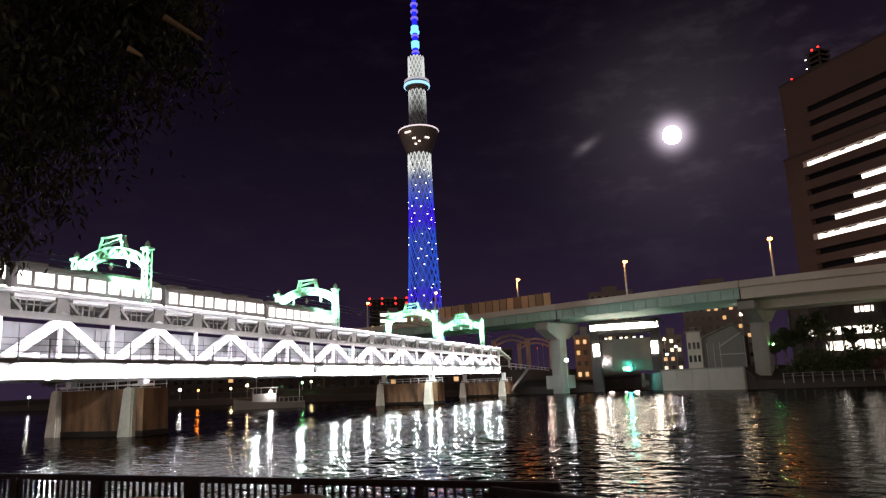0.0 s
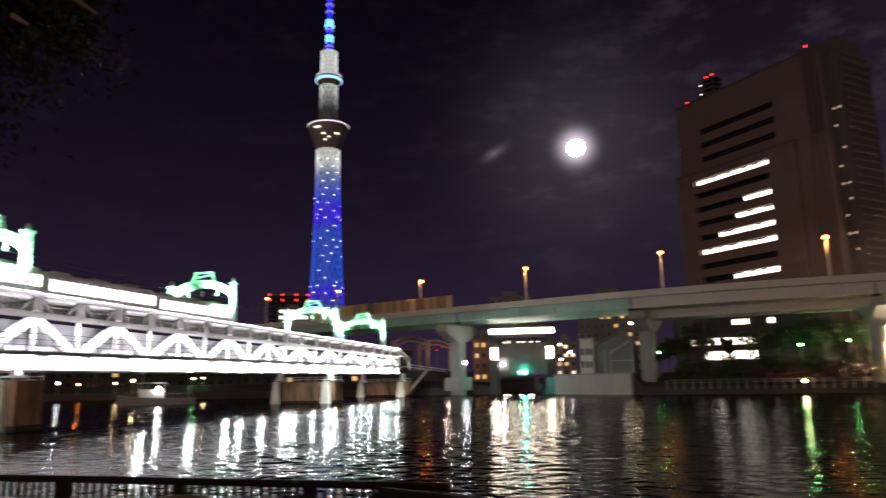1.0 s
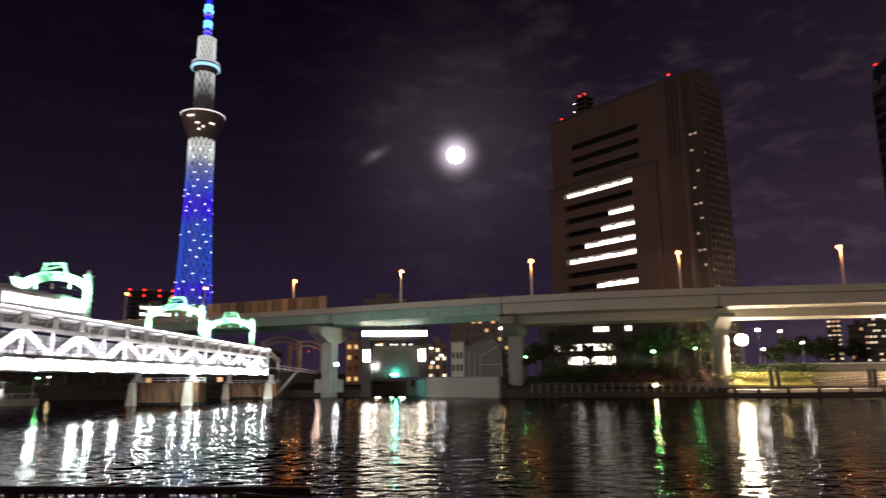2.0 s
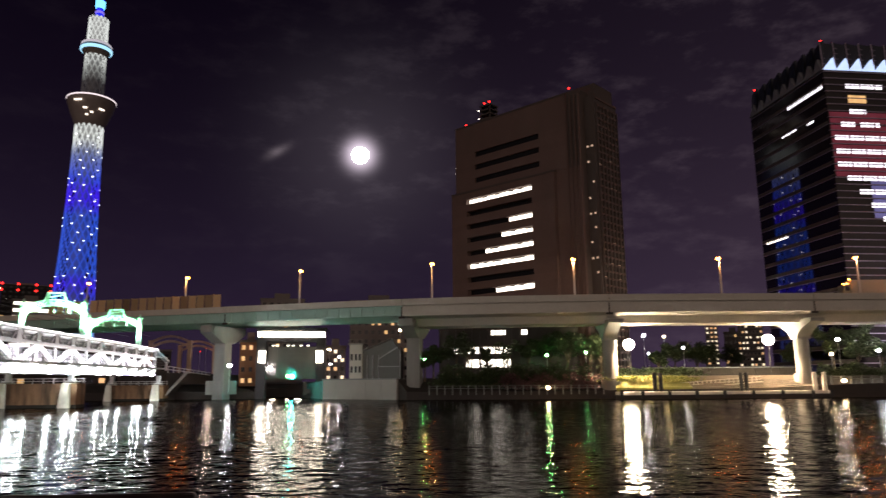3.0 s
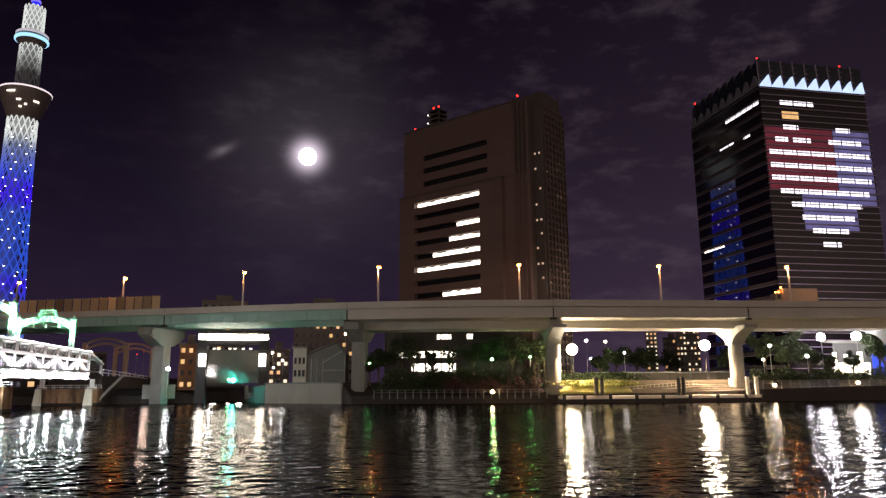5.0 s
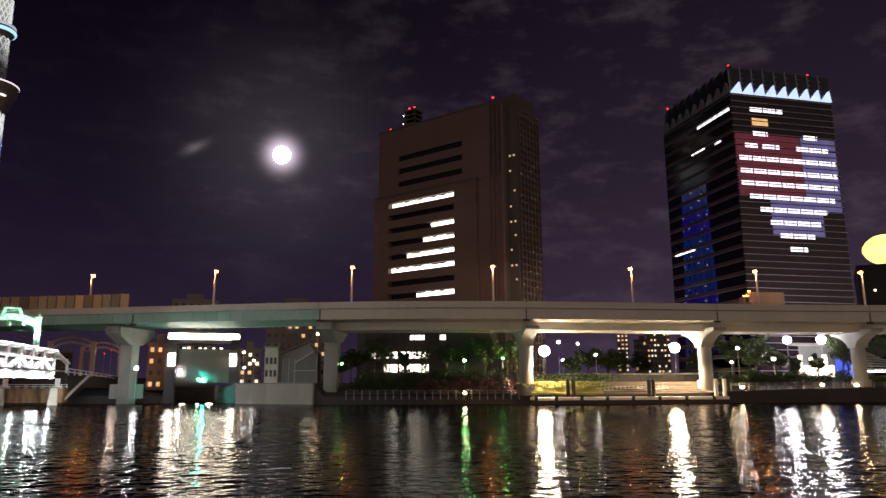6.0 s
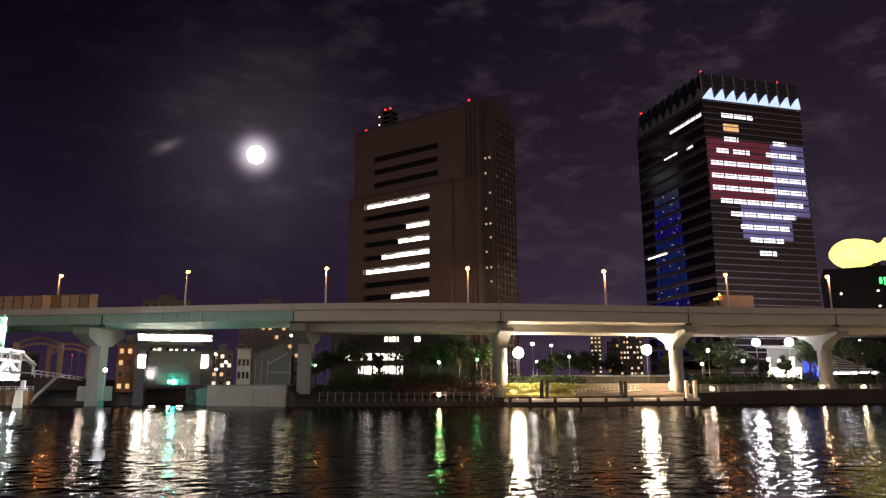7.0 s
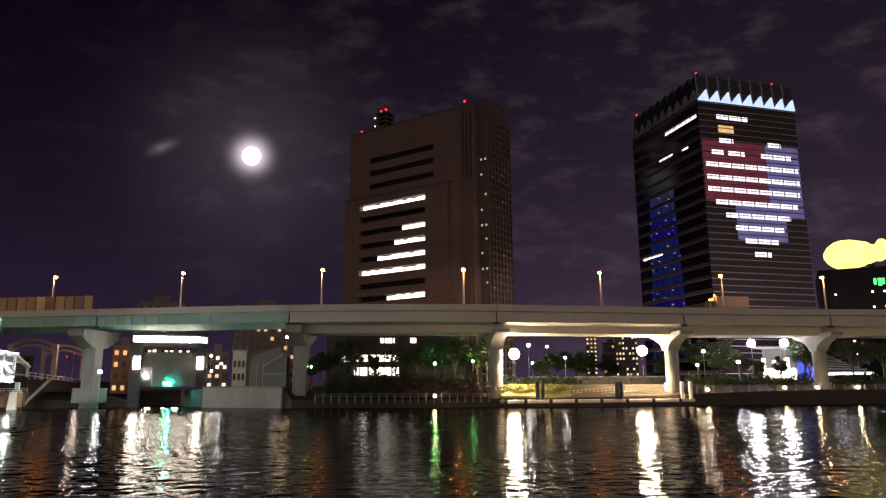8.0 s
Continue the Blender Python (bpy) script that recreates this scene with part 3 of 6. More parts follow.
def bridge_pier(s, z1, w=3.4, name="bridge_pier"):
    p = thing(name, BR @ Matrix.Translation((0, s, 0)), "stained concrete bridge pier standing in the river", "bridge pier", "piers of the railway bridge")
    bm = bmesh.new()
    box(bm, -11.7, 1.2, -w / 2, w / 2, -2, z1, None, 0.12)
    part("shaft", bm, M_concrete_old, p, "rust-streaked concrete shaft")
    bm = bmesh.new()
    box(bm, -11.73, 1.23, -w / 2 - 0.03, w / 2 + 0.03, -2, 0.55, None, 0.02)
    part("tide_band", bm, M_tide, p, "dark wet tide band")
    for x, v in ((-11.3, 0.7), (-0.7, 0.8)):
        bm = bmesh.new()
        box(bm, x - v - 0.3, x + v + 0.3, -w / 2 - 0.75, w / 2 + 0.75, -2, z1 + 0.12, None, 0.42)
        bmesh.ops.bevel(bm, geom=bm.edges[:], offset=0.15, segments=2, affect="EDGES")
        part("buttress", bm, M_pale_concrete, p, "pale tapered buttress")
        bm = bmesh.new()
        box(bm, x - 0.7, x + 0.7, -0.8, 0.8, z1 + 0.25, z1 + 0.5)
        box(bm, x - 0.4, x + 0.4, -0.4, 0.4, z1 + 0.5, 5.75)
        part("bearing", bm, M_steel, p)
    bm = bmesh.new()
    for y in (-w / 2, w / 2):
        for z in (z1 + 0.4, z1 + 0.85):
            beam(bm, (-11.5, y, z), (0.9, y, z), 0.07)
        for i in range(8):
            beam(bm, (-11.5 + 1.75 * i, y, z1), (-11.5 + 1.75 * i, y, z1 + 0.9), 0.07)
    part("guard_rail", bm, M_steel, p)


bridge_pier(-1.2, 4.7)
bridge_pier(70, 4.1)
bridge_pier(113, 3.6)
bridge_pier(-50, 4.7)


def portal(s):
    d = top(s)
    p = thing("catenary_portal", BR @ Matrix.Translation((0, s, d)), "green-lit steel arch carrying the overhead wires", "catenary portal", "portals over the railway bridge")
    for x in (-0.3, -11.0):
        bm = bmesh.new()
        for dx, dy in ((-0.35, -0.35), (0.35, -0.35), (-0.35, 0.35), (0.35, 0.35)):
            beam(bm, (x + dx, dy, 13.0), (x + dx * 0.8, dy * 0.8, 19.3), 0.16)
        for i in range(8):
            z = 13.2 + i * 0.78
            q = 1 if i % 2 else -1
            beam(bm, (x - 0.33 * q, 0.34, z), (x + 0.33 * q, 0.34, z + 0.75), 0.1)
            beam(bm, (x - 0.33 * q, -0.34, z), (x + 0.33 * q, -0.34, z + 0.75), 0.1)
            beam(bm, (x + 0.34, -0.33 * q, z), (x + 0.34, 0.33 * q, z + 0.75), 0.1)
        box(bm, x - 0.5, x + 0.5, -0.5, 0.5, 19.2, 19.45)
        lathe(bm, [(0.12, 19.45), (0.3, 19.7), (0.28, 19.95), (0.05, 20.25)], 8, Matrix.Translation((x, 0, 0)))
        part("leg", bm, M_green_steel, p)
    bm = bmesh.new()
    n = 14
    for i in range(n):
        def arc(f, lift):
            return 17.2 + lift + 1.9 * math.sin(math.pi * f) ** 0.7
        f0, f1 = i / n, (i + 1) / n
        x0, x1 = -11 + 10.7 * f0, -11 + 10.7 * f1
        for y in (-0.3, 0.3):
            beam(bm, (x0, y, arc(f0, 0.9)), (x1, y, arc(f1, 0.9)), 0.22, 0.22)
            beam(bm, (x0, y, arc(f0, -0.1)), (x1, y, arc(f1, -0.1)), 0.22, 0.22)
            beam(bm, (x0, y, arc(f0, -0.1 if i % 2 else 0.9)), (x1, y, arc(f1, 0.9 if i % 2 else -0.1)), 0.3, 0.3)
    part("arch", bm, M_green_steel, p)
    bm = bmesh.new()
    for y in (-0.3, 0.3):
        beam(bm, (-7.2, y, 19.8), (-6.7, y, 21.2), 0.2)
        beam(bm, (-3.6, y, 19.8), (-4.1, y, 21.2), 0.2)
        beam(bm, (-6.9, y, 21.2), (-3.9, y, 21.2), 0.22)
        beam(bm, (-6.9, y, 20.4), (-3.9, y, 20.9), 0.12)
    part("crest_frame", bm, M_green_steel, p)
    for x in (-8, -5.6, -3):
        bm = bmesh.new()
        rod(bm, (x, 0, 17.6), (x, 0, 18.4), 0.12, 0.12, 6)
        rod(bm, (x - 0.25, 0, 17.9), (x + 0.25, 0, 17.9), 0.08, 0.08, 6)
        part("insulator", bm, M_steel, p)
    for x in (-0.9, -9.5):
        area("portal_light", look(BR @ Vector((x + 1.2, s - 2.5, 13.6 + d)), BR @ Vector((x - 1.0, s, 18.8 + d))), 0.6, 0.6, 4200, (0.30, 1.0, 0.56), 70)


for s in (-1.7, 35.0, 71.8, 98.0):
    portal(s)
for x, z in ((-8, 17.6), (-3, 17.6), (-8, 16.6), (-3, 16.6), (-11, 18.9)):
    bm = bmesh.new()
    rod(bm, (x, -68, z + top(-68)), (x, 112, z + top(112)), 0.03, 0.03, 6)
    wire = part("overhead_wire", bm, M_dark_steel, None, "thin dark overhead railway wire between the portals", category="cable", group="wires over the railway bridge")
    wire.matrix_basis = BR


def train_car(s, length=17.6):
    d = top(s)
    car = thing("train_car", BR @ Matrix.Translation((0, s, d)), "silver commuter train carriage with brightly lit windows", "train", "carriages of one train")
    bm = bmesh.new()
    x0, x1 = -5.4, -2.5
    prof = [(x0, 13.3), (x1, 13.3), (x1, 15.75), (x1 - 0.15, 16.1), (x1 - 0.6, 16.3), (x0 + 0.6, 16.3), (x0 + 0.15, 16.1), (x0, 15.75)]
    ra = [bm.verts.new((x, 0.15, z)) for x, z in prof]
    rb = [bm.verts.new((x, length - 0.15, z)) for x, z in prof]
    for i in range(8):
        j = (i + 1) % 8
        bm.faces.new((ra[i], ra[j], rb[j], rb[i]))
    bm.faces.new(ra[::-1])
    bm.faces.new(rb)
    body = part("body", bm, M_steel_grey, car)
    for y in (3, 9, 14):
        bm = bmesh.new()
        box(bm, x0 + 0.8, x1 - 0.8, y - 1.2, y + 1.2, 16.3, 16.55)
        part("roof_unit", bm, M_steel_grey, car)
    y = 0.7
    k = 0
    while y < length - 1.2:
        w = 1.25 if k % 3 != 1 else 1.9
        bm = bmesh.new()
        box(bm, x1 - 0.02, x1 + 0.03, y, y + w, 14.25, 15.45)
        part("window", bm, M_train_window, body, "brightly lit window")
        y += w + 0.45
        k += 1


M_train_window = glow("lit_carriage_window", (1.0, 0.98, 0.92), 3.2, 0.2, 0.6)
for i in range(6):
    train_car(-69 + i * 18.0)


# ================= broadcasting tower =================
def glow_skin(name, bands, strength):
    """Floodlight put into the steel as emission: colour by height in bands (z, rgb)."""
    m = bpy.data.materials.new(name)
    m.use_nodes = True
    nt = m.node_tree
    b = nt.nodes["Principled BSDF"]
    N, L = nt.nodes.new, nt.links.new
    sep = N("ShaderNodeSeparateXYZ")
    L(N("ShaderNodeTexCoord").outputs["Object"], sep.inputs[0])
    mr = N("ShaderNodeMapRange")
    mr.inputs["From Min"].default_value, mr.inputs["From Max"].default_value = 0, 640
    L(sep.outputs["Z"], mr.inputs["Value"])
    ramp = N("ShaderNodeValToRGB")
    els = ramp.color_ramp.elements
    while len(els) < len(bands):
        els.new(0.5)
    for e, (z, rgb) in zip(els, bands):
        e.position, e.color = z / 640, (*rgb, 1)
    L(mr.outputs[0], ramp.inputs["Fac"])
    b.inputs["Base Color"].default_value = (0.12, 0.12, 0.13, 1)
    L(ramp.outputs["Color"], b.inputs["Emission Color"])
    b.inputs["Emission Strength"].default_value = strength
    return m


def sky_tower():
    T = thing("broadcast_tower", Matrix.Translation((-29.5, 999.5, 2)), "tall lattice broadcasting tower lit blue and white", "tower")
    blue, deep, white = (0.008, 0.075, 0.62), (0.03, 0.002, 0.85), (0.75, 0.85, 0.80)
    skin = glow_skin("glowing_tower_lattice", [(0, (0.10, 0.12, 0.30)), (60, (0.05, 0.09, 0.45)), (110, (0.02, 0.04, 0.55)), (128, deep), (140, blue), (215, blue), (232, deep), (250, deep), (268, (0.02, 0.07, 0.72)),
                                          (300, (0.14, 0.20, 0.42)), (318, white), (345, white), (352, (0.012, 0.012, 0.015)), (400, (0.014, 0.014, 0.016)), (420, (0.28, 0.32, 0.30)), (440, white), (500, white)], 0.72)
    core_m = glow_skin("glowing_tower_core", [(0, (0.01, 0.01, 0.04)), (110, (0.01, 0.02, 0.2)), (130, (0.01, 0.01, 0.5)), (145, (0.01, 0.04, 0.33)), (215, (0.01, 0.04, 0.33)), (235, (0.01, 0.01, 0.5)), (265, (0.02, 0.05, 0.3)), (305, (0.1, 0.13, 0.2)), (325, (0.32, 0.36, 0.33)), (345, (0.32, 0.36, 0.33)), (352, (0.008, 0.008, 0.010)), (404, (0.008, 0.008, 0.010)), (432, (0.16, 0.18, 0.17)), (500, (0.5, 0.55, 0.52))], 0.5)

    def radius(z):
        if z < 330:
            return 17.0 + 13.0 * (1 - z / 330) ** 1.6
        return 17.0 if z < 350 else 13.5 - 1.5 * (z - 380) / 120

    def lattice(z0, z1, n, rise, thick, name):
        rows = int((z1 - z0) / rise)
        bm = bmesh.new()
        for k in range(rows):
            za, zb = z0 + k * rise, z0 + (k + 1) * rise
            for i in range(n):
                for t in (-0.5, 0.5):
                    a0, a1 = math.tau * (i + 0.5 * (k % 2)) / n, math.tau * (i + 0.5 * (k % 2) + t) / n
                    ra, rb = radius(za), radius(zb)
                    rod(bm, (ra * math.cos(a0), ra * math.sin(a0), za), (rb * math.cos(a1), rb * math.sin(a1), zb), thick, thick, 4)
        return part(name, bm, skin, T, "steel lattice with its floodlight put in as glow")

    lattice(0, 340, 16, 10, 0.75, "lower_lattice")
    lattice(378, 444, 12, 8, 0.7, "middle_lattice")
    lattice(457, 497, 14, 6.5, 0.6, "upper_lattice")
    bm = bmesh.new()
    lathe(bm, [(18, 0), (11, 120), (10, 340)], 20)
    lathe(bm, [(9, 376), (8, 446)], 16)
    lathe(bm, [(8, 456), (8, 497)], 16)
    part("core", bm, core_m, T, "inner core with blue and white light put in as glow")
    deck_m = material("dark_tower_cladding", (0.16, 0.13, 0.12), 0.5, 0, 0.1, 0.3, 0.2, 0.0)
    bm = bmesh.new()
    lathe(bm, [(17, 338), (20, 344), (22, 350), (26, 360), (29, 369), (30, 374), (30, 376), (27, 377), (14, 378)], 40)
    part("lower_deck", bm, deck_m, T, "round lower observation deck with dark cladding")
    bm = bmesh.new()
    lathe(bm, [(13, 440), (17, 445), (19, 448), (19, 450), (15, 450.5), (15, 453), (18.5, 453.5), (18.5, 457), (15, 459), (11, 460)], 36)
    part("upper_deck", bm, deck_m, T, "round upper observation deck")
    rim = glow("white_rim_light", (1.0, 0.92, 0.95), 0.75)
    bm = bmesh.new()
    lathe(bm, [(30.0, 374.2), (30.5, 374.6), (30.5, 376.0), (30.0, 376.4)], 40)
    part("rim_light", bm, rim, T, "pale light ring")
    teal = glow("blue_ring_light", (0.35, 0.75, 1.0), 1.0)
    bm = bmesh.new()
    lathe(bm, [(19.2, 446.5), (20.0, 447.5), (20.0, 450), (19.2, 450.8)], 36)
    part("ring_light", bm, teal, T, "pale blue light ring")
    bm = bmesh.new()
    lathe(bm, [(18.6, 453.6), (19.0, 454), (19.0, 456.6), (18.6, 457)], 36)
    part("ring_light", bm, glow("grey_ring_light", (0.7, 0.7, 0.78), 0.5), T, "pale light ring")
    win = glow("deck_window_light", (1.0, 0.9, 0.72), 1.6)
    for a, z, w in ((-121, 366.5, 10), (-104, 357, 5), (-60, 358, 7), (-86, 352.5, 3), (-100, 349, 3)):
        bm = bmesh.new()
        r = 22 + (z - 350) * 0.42 + 0.6
        m = Matrix.Rotation(radians(a), 4, "Z")
        box(bm, r - 0.3, r + 0.5, -w / 2, w / 2, z - 1.2, z + 1.2, m)
        part("deck_window", bm, win, T, "lit deck window")
    bm = bmesh.new()
    lathe(bm, [(5.0, 497), (4.6, 520), (4.2, 560), (3.2, 600), (1.2, 632)], 14)
    # the mast emits its blue light itself, in place of floodlights
    part("mast", bm, glow("blue_glowing_mast", (0.01, 0.02, 0.8), 0.9), T, "antenna mast with deep blue light put in as glow")
    cy = glow("cyan_mast_light", (0.15, 0.65, 1.0), 1.5)
    for z, r, h in ((511, 6.2, 11), (536, 7.0, 4), (541, 5.8, 7)):
        bm = bmesh.new()
        lathe(bm, [(r * 0.9, z), (r, z + h * 0.3), (r, z + h)], 16)
        part("mast_light", bm, cy, T, "cyan lit mast collar")
    for z in (503, 530, 560, 572, 584):
        bm = bmesh.new()
        lathe(bm, [(5.4, z), (6, z + 1), (6, z + 2.5), (5.4, z + 3.4)], 14)
        part("mast_collar", bm, glow("violet_mast_light", (0.25, 0.2, 0.9), 0.7), T)
    # rows of small white lamps on the lattice
    dot = glow("white_tower_lamp", (0.85, 0.93, 1.0), 4.5)
    bm = bmesh.new()
    box(bm, -0.4, 0.4, -0.75, 0.75, -0.42, 0.42)
    me = mesh_of("tower_lamp", bm, dot)
    r2 = random.Random(3)
    for k, z in enumerate(range(58, 332, 11)):
        for i in range(7):
            a = -90 + 50 * (i - 3 + 0.5 * (k % 2)) + r2.uniform(-9, 9)
            if abs(a + 90) > 30 and r2.random() < 0.6:
                continue
            piece("tower_lamp", me, T, Matrix.Rotation(radians(a), 4, "Z") @ Matrix.Translation((radius(z) + 0.7, 0, z + r2.uniform(-2, 2))))


sky_tower()

# moon disc made wider than true, so its size carries the glare
bm = bmesh.new()
ball(bm, (0, 0, 0), 52, 32)
moon = part("moon", bm, M_moon, None, "full bright moon behind thin cloud", smooth=True, category="moon", kind="structure")
moon.location = MOON * 4200


# ================= office tower with brown cladding =================
M_side_pane = glow("dim_stair_window", (1.0, 0.72, 0.5), 0.4, 0.6, 0.4)


def office():
    m = Matrix.Translation((100.7, 194.5, 0)) @ Matrix.Rotation(math.atan2(-0.937, 0.348), 4, "Z")
    O = thing("office_building", m, "brown tiled office block with long strip windows, some lit", "office building")
    Z1 = 85.5
    bm = bmesh.new()
    box(bm, 1.3, 48.2, 0.9, 16, 2, Z1)
    box(bm, 48.2, 51, 3, 16, 2, Z1 - 2)
    part("core_block", bm, M_office_dark, O)
    # cladding bands between the strips, on the lower and the upper stage
    low = [59.6, 55.6, 51.4, 47.2, 43.0, 38.9, 34.6, 30.7, 26.5, 22.3, 18.1]
    up = [74.9, 70.7, 66.4]
    h = 0.85

    def stage(x0, x1, w0, w1, y, ztop, zbot, strips):
        edge = ztop
        for z in strips + [None]:
            bm = bmesh.new()
            lo = zbot if z is None else z + h
            box(bm, x0, x1, y, 0.9, lo, edge)
            part("cladding_band", bm, M_office, O)
            if z is not None:
                for q0, q1 in ((x0, w0), (w1, x1)):
                    bm = bmesh.new()
                    box(bm, q0, q1, y, 0.9, z - h, z + h)
                    part("cladding_pier", bm, M_office, O)
                bm = bmesh.new()
                box(bm, w0, w1, 0.55, 0.7, z - h, z + h)
                part("strip_window", bm, M_glass_dark, O, "dark recessed strip window")
                edge = z - h

    stage(1.2, 43.6, 9.4, 34.2, 0.0, Z1, 63.0, up)
    stage(0.4, 39.8, 6.6, 31.9, -1.2, 63.0, 2.0, low)
    bm = bmesh.new()
    box(bm, 39.8, 48.2, 0.2, 0.9, 2, 63)
    part("recess_wall", bm, M_office, O)
    bm = bmesh.new()
    box(bm, 43.6, 48.2, 0.5, 0.9, 63, Z1 - 1.5)
    part("recess_wall", bm, M_office_dark, O, "dark recessed corner bay")
    for x in (43.9, 45.3, 46.7, 48.0):
        bm = bmesh.new()
        box(bm, x - 0.16, x + 0.16, -0.15, 0.5, 4, Z1 - 1.2)
        part("corner_rib", bm, M_office, O)
    for x0, x1, y, z in ((1.2, 43.6, -0.12, Z1 - 0.5), (0.4, 39.8, -1.32, 62.5)):
        bm = bmesh.new()
        box(bm, x0 - 0.1, x1 + 0.1, y, 0.6, z, z + 0.55)
        part("coping", bm, M_office_dark, O)
    for x, y, z in ((0.9, 0.6, 70.5), (0.9, 0.6, 72.4), (9.2, 2.6, Z1 + 5.0), (9.2, 2.6, Z1 + 2.2)):
        bm = bmesh.new()
        ball(bm, (x, y, z), 0.22, 8)
        part("service_lamp", bm, M_lit_cool, O, "small pale service lamp")
    # lit rooms behind the strips
    for z, x0 in ((59.6, 6.7), (51.4, 22.3), (47.2, 19.3), (43.0, 12.9), (38.9, 6.7), (30.7, 16.7)):
        x = x0
        while x < 31.6:
            w = min(1.75, 31.85 - x)
            bm = bmesh.new()
            box(bm, x, x + w - 0.1, 0.42, 0.5, z - h + 0.1, z + h - rng.choice((0.05, 0.05, 0.3)))
            part("lit_pane", bm, M_lit_cool, O, "brightly lit window pane")
            x += w
    # side face: close grid of floors and small windows
    for i in range(40):
        z = 5 + i * 2.0
        bm = bmesh.new()
        box(bm, 51.0, 51.35, 4.4, 15.7, z, z + 0.55)
        part("side_band", bm, M_office, O)
    for i in range(7):
        bm = bmesh.new()
        box(bm, 51.0, 51.5, 4.0 + i * 1.93, 4.3 + i * 1.93, 2, Z1 - 4)
        part("side_rib", bm, M_office_dark, O)
    r2 = random.Random(11)
    for k, z in enumerate((58, 53.5, 49, 45, 41, 36.5, 32.5, 64, 68.5)):
        for x in (48.6, 50.0):
            if (k + int(x)) % 3 == 0:
                continue
            bm = bmesh.new()
            box(bm, x, x + 0.5, 2.86, 2.98, z, z + 0.55)
            part("side_pane", bm, M_side_pane, O, "dim lit window")
    for k in range(26):
        y, z = 4.9 + 1.93 * r2.randrange(6), 8.0 + 2.0 * r2.randrange(33)
        bm = bmesh.new()
        box(bm, 51.0, 51.2, y, y + r2.choice((0.5, 0.9)), z - 0.9, z - 0.3)
        part("side_pane", bm, M_side_pane, O, "dim lit window")
    # roof works: parapet step, mast and red beacons
    bm = bmesh.new()
    box(bm, 40, 50.5, 5, 15, Z1 - 2, Z1 + 2.6)
    box(bm, 3, 40, 4, 15, Z1, Z1 + 1.2)
    part("roof_block", bm, M_office_dark, O)
    bm = bmesh.new()
    for x in (10, 13.5):
        for y in (3, 6.5):
            beam(bm, (x, y, Z1), (x, y, Z1 + 6.5), 0.35)
    for z in (1.5, 3, 4.5, 6):
        box(bm, 9.6, 13.9, 2.6, 6.9, Z1 + z, Z1 + z + 0.5)
    rod(bm, (12, 5, Z1 + 6.5), (12, 5, Z1 + 8), 0.15, 0.1, 6)
    part("antenna_frame", bm, M_office_dark, O)
    for x, y, z in ((5.6, 0.4, Z1 + 0.4), (11.3, 3, Z1 + 7.1), (13.4, 3, Z1 + 7.1), (44.7, 1, Z1 + 1.5)):
        bm = bmesh.new()
        ball(bm, (x, y, z), 0.32, 8)
        part("beacon", bm, M_red, O, "red warning beacon")


office()


